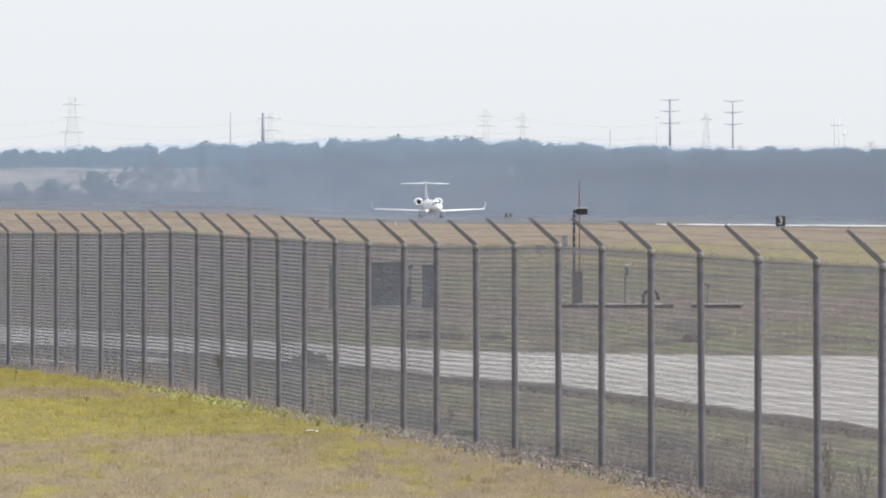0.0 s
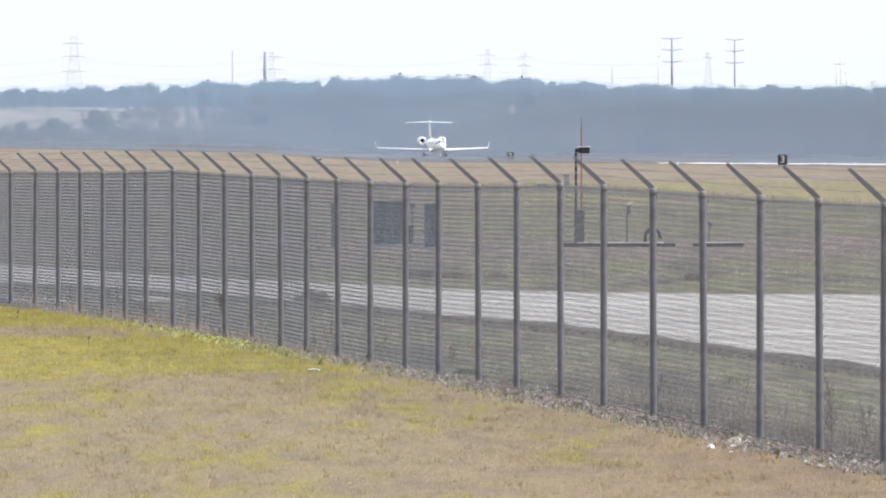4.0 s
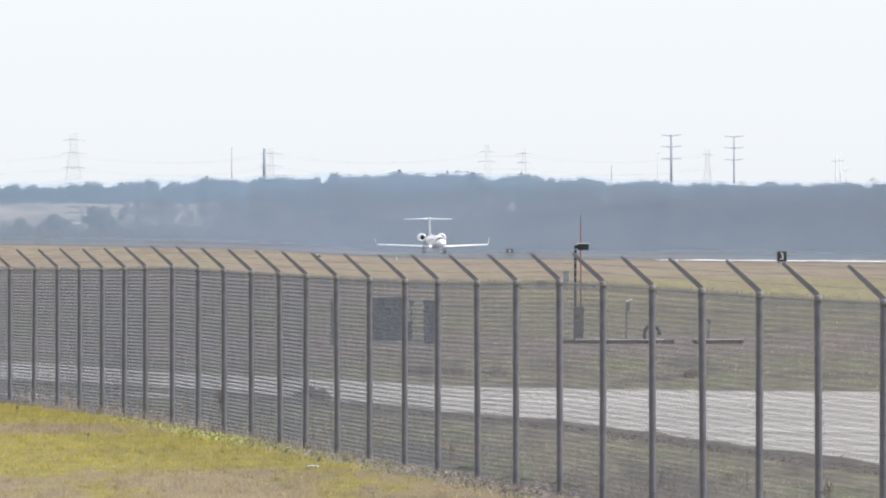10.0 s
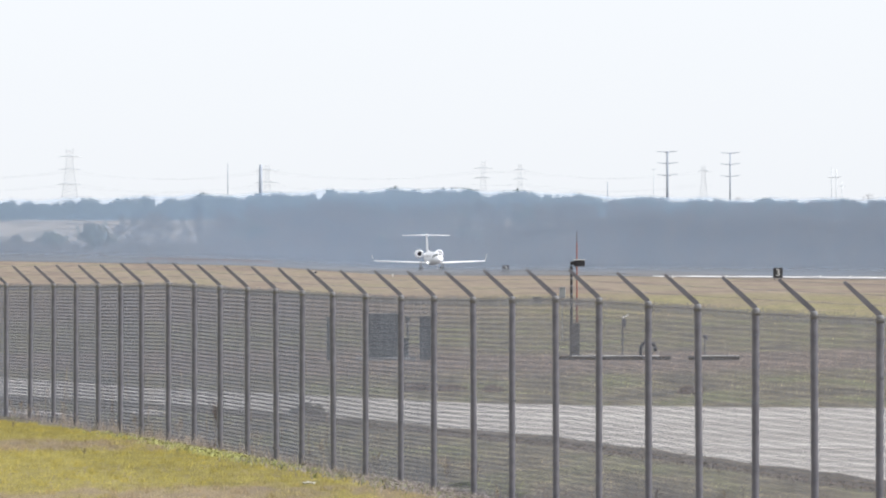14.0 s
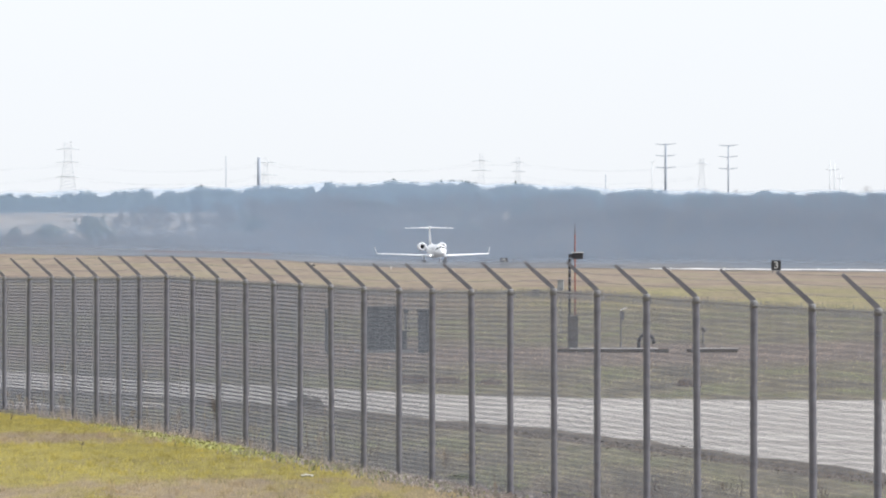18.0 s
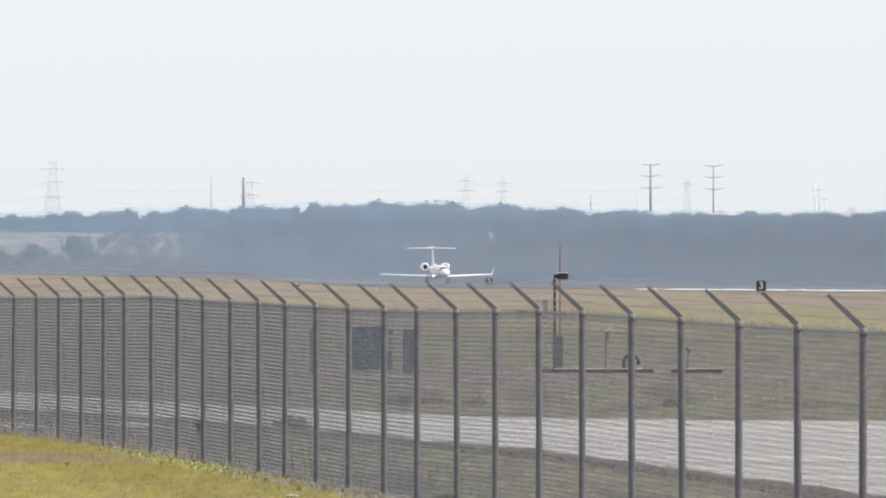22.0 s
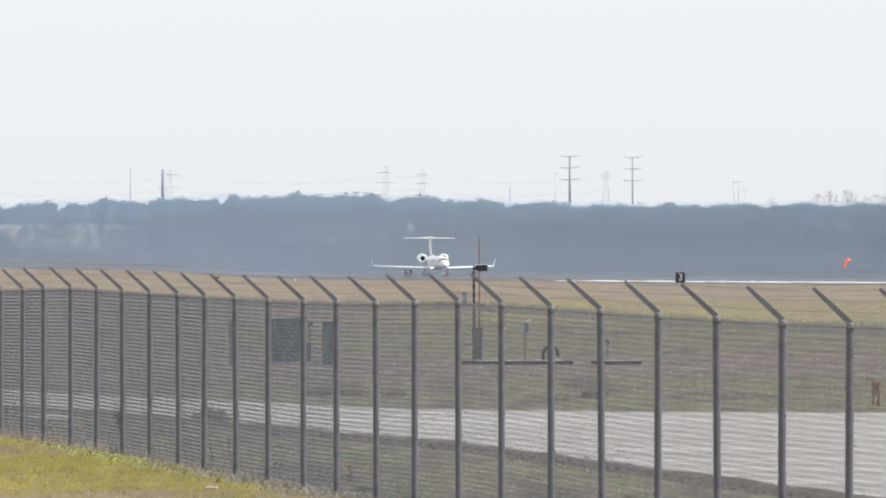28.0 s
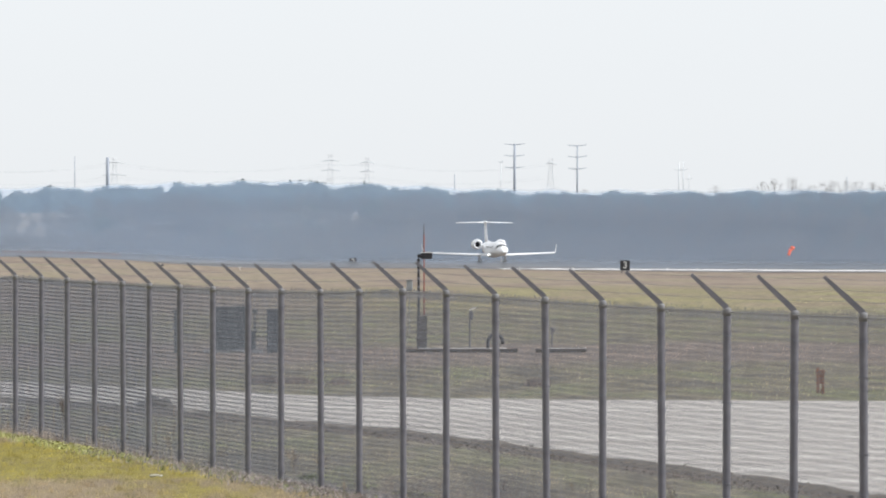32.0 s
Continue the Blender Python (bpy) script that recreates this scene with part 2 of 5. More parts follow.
SOIL = material("grassy dark soil", (0.070, 0.058, 0.045), (0.145, 0.12, 0.09), 1.5, 1.0, 0.0, 0.6, 12.0)
STALK = material("dry grey weed stalks", (0.24, 0.20, 0.16), (0.40, 0.35, 0.29), 5.0, 0.95, island=0.35)
DEADLEAF = material("bleached dead weeds", (0.13, 0.112, 0.103), (0.42, 0.375, 0.355), 5.0, 0.95, island=0.4)
CHIPS = material("pale chips", (0.20, 0.18, 0.17), (0.40, 0.375, 0.36), 9.0, 0.9, island=0.5)
BRIGHT = material("fresh green grass", (0.30, 0.31, 0.105), (0.43, 0.43, 0.16), 3.0, 0.9, island=0.2)
GREENWEED = material("green weed leaves", (0.13, 0.155, 0.06), (0.21, 0.235, 0.095), 5.0, 0.9, island=0.3)
BARE = material("bare winter twigs", (0.064, 0.058, 0.055), (0.172, 0.148, 0.131), 0.09, 0.95, fine=0.35, island=0.45)
BARK = material("grey bark", (0.14, 0.12, 0.11), (0.22, 0.2, 0.18), 2.0, 0.95, bump=0.4)
CEDAR = material("dark evergreen foliage", (0.048, 0.066, 0.052), (0.085, 0.105, 0.085), 0.15, 0.9, fine=0.6, island=0.15)
BRUSH = material("grey-brown brush", (0.066, 0.057, 0.050), (0.145, 0.118, 0.100), 0.09, 0.95, fine=0.35, island=0.4)
# distance haze is put into the paler, bluer steel of pylons and poles
PYLON = material("haze-paled pylon steel", (0.64, 0.68, 0.70), (0.70, 0.73, 0.75), 1.0, 0.7)
POLE = material("haze-blued steel pole", (0.29, 0.33, 0.39), (0.36, 0.40, 0.46), 1.0, 0.7)
CREAM = material("dirty cream plastic", (0.40, 0.38, 0.31), (0.58, 0.55, 0.46), 12.0, 0.6, bump=0.3)
LITTER = material("white plastic litter", (0.70, 0.70, 0.70), (0.82, 0.82, 0.82), 5.0, 0.5)


# ---- building helpers ----
def part(name, bm, mat, parent=None, label="", smooth=False):
    me = bpy.data.meshes.new(name)
    if smooth:
        for f in bm.faces:
            f.smooth = True
    bm.to_mesh(me)
    bm.free()
    me.materials.append(mat)
    ob = new(name, me)
    ob.parent = parent
    if label:
        tagged(ob, label)
    return ob


def thing(name, place, label, category, group="", turn=0.0):
    ob = new(name)
    ob.empty_display_size = 0.2
    ob.matrix_world = pose(*place, 0, 0, turn)
    return tagged(ob, label, category, group)


def sheet(name, verts, faces, mat, parent=None, smooth=False):
    """A mesh from numpy arrays: verts (n, 3) and faces (m, 3 or 4)."""
    verts, faces = np.asarray(verts, np.float32), np.asarray(faces, np.int32)
    me = bpy.data.meshes.new(name)
    me.vertices.add(len(verts))
    me.vertices.foreach_set("co", verts.ravel())
    w = faces.shape[1]
    me.loops.add(faces.size)
    me.loops.foreach_set("vertex_index", faces.ravel())
    me.polygons.add(len(faces))
    me.polygons.foreach_set("loop_start", np.arange(len(faces), dtype=np.int32) * w)
    if smooth:
        me.polygons.foreach_set("use_smooth", np.ones(len(faces), bool))
    me.update(calc_edges=True)
    me.materials.append(mat)
    ob = new(name, me)
    ob.parent = parent
    return ob


def box(bm, c, s, bevel=0.0):
    b = bmesh.new()
    bmesh.ops.create_cube(b, size=1.0, matrix=Matrix.LocRotScale(c, None, s))
    if bevel:
        bmesh.ops.bevel(b, geom=b.edges[:], offset=bevel, segments=2, affect="EDGES", profile=0.6)
    me = bpy.data.meshes.new("tmp")
    b.to_mesh(me)
    b.free()
    bm.from_mesh(me)
    bpy.data.meshes.remove(me)
    return bm


def rings(bm, loops, cap=True):
    """Skin a row of equal rings of points."""
    made = [[bm.verts.new(p) for p in loop] for loop in loops]
    k = len(made[0])
    for r0, r1 in zip(made, made[1:]):
        for i in range(k):
            bm.faces.new((r0[i], r0[(i + 1) % k], r1[(i + 1) % k], r1[i]))
    if cap:
        bm.faces.new(made[0][::-1])
        bm.faces.new(made[-1])
    bmesh.ops.recalc_face_normals(bm, faces=bm.faces[:])
    return bm


def circle(c, axis, r, n=12, squash=1.0):
    axis = Vector(axis).normalized()
    side = axis.cross((0, 0, 1))
    if side.length < 1e-4:
        side = Vector((1, 0, 0))
    side.normalize()
    up = side.cross(axis)
    return [Vector(c) + side * (r * math.cos(2 * math.pi * i / n)) + up * (r * squash * math.sin(2 * math.pi * i / n)) for i in range(n)]


def tube(bm, points, radii, n=10):
    """A round bar through points, with a radius at each."""
    points = [Vector(p) for p in points]
    if not isinstance(radii, (list, tuple)):
        radii = [radii] * len(points)
    loops = []
    for i, p in enumerate(points):
        way = points[min(i + 1, len(points) - 1)] - points[max(i - 1, 0)]
        loops.append(circle(p, way, radii[i], n))
    return rings(bm, loops)


def wires(segs, r):
    """Three-sided bars for many straight segments (n, 2, 3): verts and quads."""
    segs = np.asarray(segs, float)
    a, b = segs[:, 0], segs[:, 1]
    d = b - a
    d /= np.linalg.norm(d, axis=1, keepdims=True)
    ref = np.where(np.abs(d[:, 2:3]) > 0.9, [[1.0, 0, 0]], [[0, 0, 1.0]])
    s = np.cross(d, ref)
    s /= np.linalg.norm(s, axis=1, keepdims=True)
    t = np.cross(s, d)
    r = np.broadcast_to(np.asarray(r, float).reshape(-1, 1) if np.ndim(r) == 1 else np.array([[r]]), (len(segs), 1))
    v = np.empty((len(segs), 6, 3))
    for i in range(3):
        o = (s * math.cos(2.094 * i) + t * math.sin(2.094 * i)) * r
        v[:, i], v[:, 3 + i] = a + o, b + o
    base = np.arange(len(segs))[:, None] * 6
    f = np.concatenate([base + np.array([[i, (i + 1) % 3, 3 + (i + 1) % 3, 3 + i]]) for i in range(3)])
    return v.reshape(-1, 3), f


# ---- ground ----
def ground_z(x, y):
    """Level round the fence, a slow fall to the runway, a wooded hill behind it."""
    x, y = np.asarray(x, float), np.asarray(y, float)
    z = -np.clip(y - 250, 0, 1950) * 0.00086
    rise, fall = np.clip((y - 82) / 24, 0, 1), np.clip((y - 150) / 30, 0, 1)
    z = z + 0.075 * (rise * rise * (3 - 2 * rise)) * (1 - fall * fall * (3 - 2 * fall)) * np.clip(1.1 - (x - fence_x(y)) / 2.5, 0, 1)
    t = np.clip((y - 2280) / 620, 0, 1)
    z = z + 14.0 * t * t * (3 - 2 * t)
    t2 = np.clip((y - 2900) / 700, 0, 1)
    # the far side of the airfield leans: higher to the left, lower to the right
    f0, f1, xc = np.clip((y - 700) / 1100, 0, 1), np.clip((y - 2100) / 230, 0, 1), np.clip(x, -160, 160)
    lean = (-0.22 - 0.0055 * xc + 0.019 * np.clip(-xc, 0, 160)) * f0 * f0 * (3 - 2 * f0) * (1 - f1 * f1 * (3 - 2 * f1))
    g = np.clip((y - 1420) / 450, 0, 1)           # past the taxiway the ground drops off to the east
    drop = 0.7 * g * g * (3 - 2 * g) * np.clip((x - 50) / 25, 0, 1) * (1 - f1 * f1 * (3 - 2 * f1))
    k0, k1 = np.clip((y - 1400) / 150, 0, 1), np.clip((y - 1600) / 200, 0, 1)
    rise = 0.44 * np.exp(-((x - 34) / 22) ** 2) * k0 * k0 * (3 - 2 * k0) * (1 - k1 * k1 * (3 - 2 * k1))      # the runway's crest
    c0, c1, cx = np.clip((y - 1150) / 250, 0, 1), np.clip((y - 1500) / 120, 0, 1), np.clip((-x - 6) / 28, 0, 1)
    crest = 1.05 * cx * cx * (3 - 2 * cx) * c0 * c0 * (3 - 2 * c0) * (1 - c1 * c1 * (3 - 2 * c1))       # the grass swells to the west
    return z + 3.0 * t2 + lean - drop + rise + crest


def fence_x(y):
    return -4.10 + 0.448 * (137.0 - y) / 3.07


def gz(x, y):
    return float(ground_z(x, y))


def build_ground():
    ys = np.concatenate([np.linspace(-400, 40, 12), np.linspace(50, 260, 106), np.geomspace(266, 2240, 90), np.linspace(2260, 4850, 90)])
    xs = np.concatenate([np.linspace(-1500, -90, 15), np.linspace(-80, -32, 17), np.linspace(-30, 30, 61), np.linspace(40, 240, 21), np.linspace(300, 1500, 9)])
    gx, gy = np.meshgrid(xs, ys)
    rng = np.random.default_rng(3)
    z = ground_z(gx, gy) + rng.normal(0, 0.003, gx.shape) * ((gy > 45) & (gy < 240) & (np.abs(gx) < 31))
    n, m = len(xs), len(ys)
    idx = np.arange(n * m).reshape(m, n)
    f = np.stack([idx[:-1, :-1], idx[:-1, 1:], idx[1:, 1:], idx[1:, :-1]], -1).reshape(-1, 4)
    ob = sheet("ground", np.stack([gx, gy, z], -1).reshape(-1, 3), f, TURF, smooth=True)
    tagged(ob, "dry winter turf with yellow-green patches on a level airfield", "ground", kind="structure")


def edge_line(points, n):
    """A smooth line through a few plan points."""
    p = np.array(points, float)
    d = np.concatenate([[0], np.cumsum(np.linalg.norm(np.diff(p, axis=0), axis=1))])
    t = np.linspace(0, d[-1], n)
    q = np.stack([np.interp(t, d, p[:, i]) for i in (0, 1)], 1)
    w = max(3, n // 14) | 1
    pad = np.concatenate([np.repeat(q[:1], w // 2, 0), q, np.repeat(q[-1:], w // 2, 0)])
    return np.stack([np.convolve(pad[:, i], np.ones(w) / w, "valid") for i in (0, 1)], 1)


ROAD_NEAR = ((-15.73, 199.6), (-8.57, 179.3), (-5.17, 171.5), (-2.47, 159.8), (-0.68, 152.5), (0.0, 148.3), (2.4, 136.4), (3.71, 126.9), (5.53, 114.5), (6.73, 104.9), (9.79, 86.6), (11.34, 74.9))
ROAD_FAR = ((-16.0, 233), (-10.5, 213), (-5.9, 195), (-2.9, 187), (-0.8, 181), (0.0, 177.5), (1.25, 175), (3.4, 173.7), (8.3, 170.8), (11, 170), (20, 169), (40, 168))


def build_road():
    """Concrete perimeter road that opens into a wide junction; its near edge crumbles into soil."""
    n = 120
    near, far = edge_line(ROAD_NEAR, n), edge_line(ROAD_FAR, n)
    rng = np.random.default_rng(5)
    near[:, 0] += np.convolve(rng.normal(0, 0.05, n + 4), np.ones(5) / 5, "valid")
    bm = bmesh.new()
    rows_ = []
    for a_, b_ in zip(near, far):
        line = [a_ + (b_ - a_) * s for s in np.linspace(0, 1, 9)]
        rows_.append([bm.verts.new((p[0], p[1], gz(p[0], p[1]) + (0.035 if 0 < i < 8 else 0.0))) for i, p in enumerate(line)])
    for r0, r1 in zip(rows_, rows_[1:]):
        for i in range(8):
            bm.faces.new((r0[i], r0[i + 1], r1[i + 1], r1[i]))
    bmesh.ops.recalc_face_normals(bm, faces=bm.faces[:])
    verge = bmesh.new()                          # low crumbling lip of soil on the near side
    line = []
    for i, p in enumerate(near):
        q = Vector((-0.9, -0.45, 0)).normalized()
        h = 0.075 + 0.05 * noise.noise(Vector((i * 0.37, 0, 0))) + 0.02 * noise.noise(Vector((i * 1.9, 3, 0)))
        g = gz(p[0], p[1])
        c = Vector((p[0], p[1], g))
        line.append([verge.verts.new(c + q * d + Vector((0, 0, z))) for d, z in ((-0.1 - h, 0.02), (0.03, h + 0.02), (0.16, h * 0.8), (0.5, -0.02))])
    for r0, r1 in zip(line, line[1:]):
        for i in range(3):
            verge.faces.new((r0[i], r0[i + 1], r1[i + 1], r1[i]))
    bmesh.ops.recalc_face_normals(verge, faces=verge.faces[:])
    tagged(part("soil_lip", verge, SOIL, smooth=True), "dark crumbling soil lip along the road", "soil", kind="structure")
    ob = part("road", bm, CONCRETE, smooth=True)
    tagged(ob, "wide pale concrete perimeter road with a ragged edge", "road", kind="structure")


def build_runway():
    """Runway that comes towards the viewer, and the pale taxiway that leaves it."""
    way = Vector((math.sin(radians(7.5)), -math.cos(radians(7.5))))
    side = Vector((-way.y, way.x))
    start = Vector((-3.33, 1835)) - way * 620
    bm = bmesh.new()
    last = None
    for i in range(33):
        c = start + way * (i * 40)
        row = [bm.verts.new((p.x, p.y, gz(p.x, p.y) + 0.05)) for p in (c - side * 22.5, c + side * 22.5)]
        if last:
            bm.faces.new((last[0], last[1], row[1], row[0]))
        last = row
    ob = part("runway", bm, TARMAC)
    tagged(ob, "grey runway seen at a very flat angle", "runway", kind="structure")
    bm = bmesh.new()
    rng = random.Random(31)
    last = None
    for i in range(97):                          # its edges are broken by grass
        x = 33 + 2.5 * i
        y0, y1 = 1318 - min(i, 30) * 0.9 + rng.uniform(-40, 40), 1440 + rng.uniform(-14, 10)
        if i < 14:
            y0 += (14 - i) * 7
        row = [bm.verts.new((x, y, gz(x, y) + 0.08)) for y in (y0, y1)]
        if last:
            bm.faces.new((last[0], row[0], row[1], last[1]))
        last = row
    ob = part("taxiway", bm, RUNWAY)
    tagged(ob, "pale concrete taxiway beside the runway", "taxiway", kind="structure")


build_ground()
build_road()
build_runway()


# ---- trees ----
def stick(rng, out, p, d, length, r, depth, spread):
    q = p + d * length
    out.append((p, q, r))
    if depth == 0:
        return
    for _ in range(rng.integers(3, 5)):
        nd = d + rng.normal(0, spread, 3) + np.array([0, 0, 0.6])
        nd /= np.linalg.norm(nd)
        s = rng.uniform(0.45, 1.0)
        stick(rng, out, p + d * length * s, nd, length * rng.uniform(0.5, 0.78), r * 0.55, depth - 1, spread)


def bare_tree(seed, spread=0.36, depth=4):
    """Unit-height leafless tree: limbs as (n, 2, 3) segments with radii."""
    rng = np.random.default_rng(seed)
    out = []
    stick(rng, out, np.zeros(3), np.array([0, 0, 1.0]), 0.36, 0.011, depth, spread)
    segs = np.array([(p, q) for p, q, _ in out])
    top = segs[:, :, 2].max()
    return segs / top, np.maximum(np.array([r for *_, r in out]) / top, 0.0023)


def clump_tree(seed, leaves=420, lobes=9, flat=1.0, low=0.12):
    """Unit-height evergreen: uneven lobes filled with small tilted leaf sprays; verts and tris."""
    rng = np.random.default_rng(seed)
    cz = rng.uniform(low + 0.12, 0.80, lobes)
    cz[0] = 0.80
    cr = (0.28 - 0.09 * cz) * rng.uniform(0.8, 1.2, lobes)
    ang, off = rng.uniform(0, 6.283, lobes), rng.uniform(0.05, 0.26, lobes) * flat * np.sqrt(1.05 - cz)
    c = np.stack([np.cos(ang) * off, np.sin(ang) * off, cz], 1)
    w = rng.choice(lobes, leaves, p=cr ** 2 / (cr ** 2).sum())
    d = rng.normal(0, 1, (leaves, 3))
    d /= np.linalg.norm(d, axis=1, keepdims=True)
    p = c[w] + d * (cr[w] * rng.uniform(0.55, 1.08, leaves))[:, None] * np.array([1, 1, 0.85])
    p[:, 2] = np.clip(p[:, 2], 0.02, 1.0)
    u = rng.normal(0, 1, (leaves, 3))
    u /= np.linalg.norm(u, axis=1, keepdims=True)
    v = np.cross(u, d)
    size = rng.uniform(0.04, 0.095, leaves)[:, None]
    verts = np.stack([p + u * size, p - u * size * 0.6 + v * size, p - u * size * 0.6 - v * size], 1).reshape(-1, 3)
    return verts, np.arange(leaves * 3).reshape(-1, 3)


def twig_tree(seed, twigs=520, wide=0.24, low=0.16, width=0.0036, stems=1):
    """Unit-height leafless tree: a few limbs and a fine haze of slender rising twigs; verts and tris."""
    rng = np.random.default_rng(seed)
    z = low + (1 - low) * rng.random(twigs) ** 0.8
    t = (z - low) / (1 - low)
    lobes = 0.75 + 0.25 * np.sin(rng.uniform(0, 6.283) + 7 * t)
    reach = wide * np.sin(np.pi * (0.12 + 0.86 * t)) ** 0.6 * lobes
    ang, rad = rng.uniform(0, 6.283, twigs), reach * np.sqrt(rng.random(twigs))
    p = np.stack([np.cos(ang) * rad, np.sin(ang) * rad, z], 1)
    d = np.stack([np.cos(ang) * 0.55, np.sin(ang) * 0.55, np.ones(twigs)], 1) + rng.normal(0, 0.35, (twigs, 3))
    d /= np.linalg.norm(d, axis=1, keepdims=True)
    side = np.cross(d, rng.normal(0, 1, (twigs, 3)))
    side *= (width * rng.uniform(0.6, 1.5, twigs) / np.linalg.norm(side, axis=1))[:, None]
    tip = p + d * rng.uniform(0.07, 0.17, twigs)[:, None]
    p = p - d * 0.05
    p[:, 2], tip[:, 2] = np.clip(p[:, 2], 0.0, 1.0), np.clip(tip[:, 2], 0.01, 1.03)
    v = np.stack([p - side, p + side, tip], 1).reshape(-1, 3)
    f = np.arange(twigs * 3).reshape(-1, 3)
    limbs = []
    for _ in range(stems):
        foot = np.array([*rng.normal(0, 0.05 * (stems > 1), 2), 0.0])
        fork = np.array([*rng.normal(0, 0.02 + 0.05 * (stems > 1), 2), rng.uniform(0.3, 0.45)])
        limbs.append((foot, fork))
        for _ in range(4):
            a_ = rng.uniform(0, 6.283)
            limbs.append((fork, np.array([math.cos(a_) * wide * 0.7, math.sin(a_) * wide * 0.7, rng.uniform(0.6, 0.95)])))
    lv, lf = wires(limbs, 0.0065)
    lf = np.concatenate([lf[:, :3], lf[:, [0, 2, 3]]])
    return np.concatenate([v, lv]), np.concatenate([f, lf + len(v)])


BARE_KINDS = [twig_tree(20 + s_, 400, 0.20 + 0.02 * s_, 0.12, 0.0046) for s_ in range(6)]
CLUMP_KINDS = [clump_tree(40 + s_, 430, 11 + s_ % 4, 1.0 + 0.25 * (s_ % 3)) for s_ in range(6)]
BRUSH_KINDS = [twig_tree(60 + s_, 300, 0.48 + 0.06 * s_, 0.02, 0.0115, 3) for s_ in range(4)]


def scatter(name, kinds, places, mat, label, category):
    """One mesh of many trees: places are rows of x, y, height, width factor."""
    rng = np.random.default_rng(len(places))
    vs, fs, off = [], [], 0
    for x, y, h, wide in places:
        v, f = kinds[rng.integers(len(kinds))]
        t = rng.uniform(0, 6.283)
        ct, st = math.cos(t) * h * wide, math.sin(t) * h * wide
        vv = np.stack([v[:, 0] * ct - v[:, 1] * st + x, v[:, 0] * st + v[:, 1] * ct + y, v[:, 2] * h + gz(x, y) - 0.1], 1)
        vs.append(vv)
        fs.append(f + off)
        off += len(v)
    ob = sheet(name, np.concatenate(vs), np.concatenate(fs), mat)
    return tagged(ob, label, category, kind="stuff")


def belt(seed, count, x_of, y0, y1, h_of, jitter=0.18, wide=(0.8, 1.2)):
    rng = np.random.default_rng(seed)
    rows_ = []
    for _ in range(count):
        y = rng.uniform(y0, y1)
        s = rng.uniform(-0.055, 0.078)        # bearing: x over y
        if not x_of(s, y):
            continue
        rows_.append((s * y, y, h_of(s) * (1 + min(1.0, rng.normal(0, 1)) * jitter), rng.uniform(*wide)))
    return rows_


def hump(s, c, w):
    return math.exp(-((s - c) / w) ** 2)


def ridge(s):
    """Height of the wood on the ridge at a bearing."""
    return 5.6 + 3.4 * hump(s, -0.002, 0.021) - 0.5 * hump(s, -0.05, 0.012) + 0.6 * hump(s, -0.03, 0.014) + 0.45 * math.sin(s * 900) + 0.25 * math.sin(s * 2100 + 1) + 0.5 * hump(s, 0.06, 0.02)


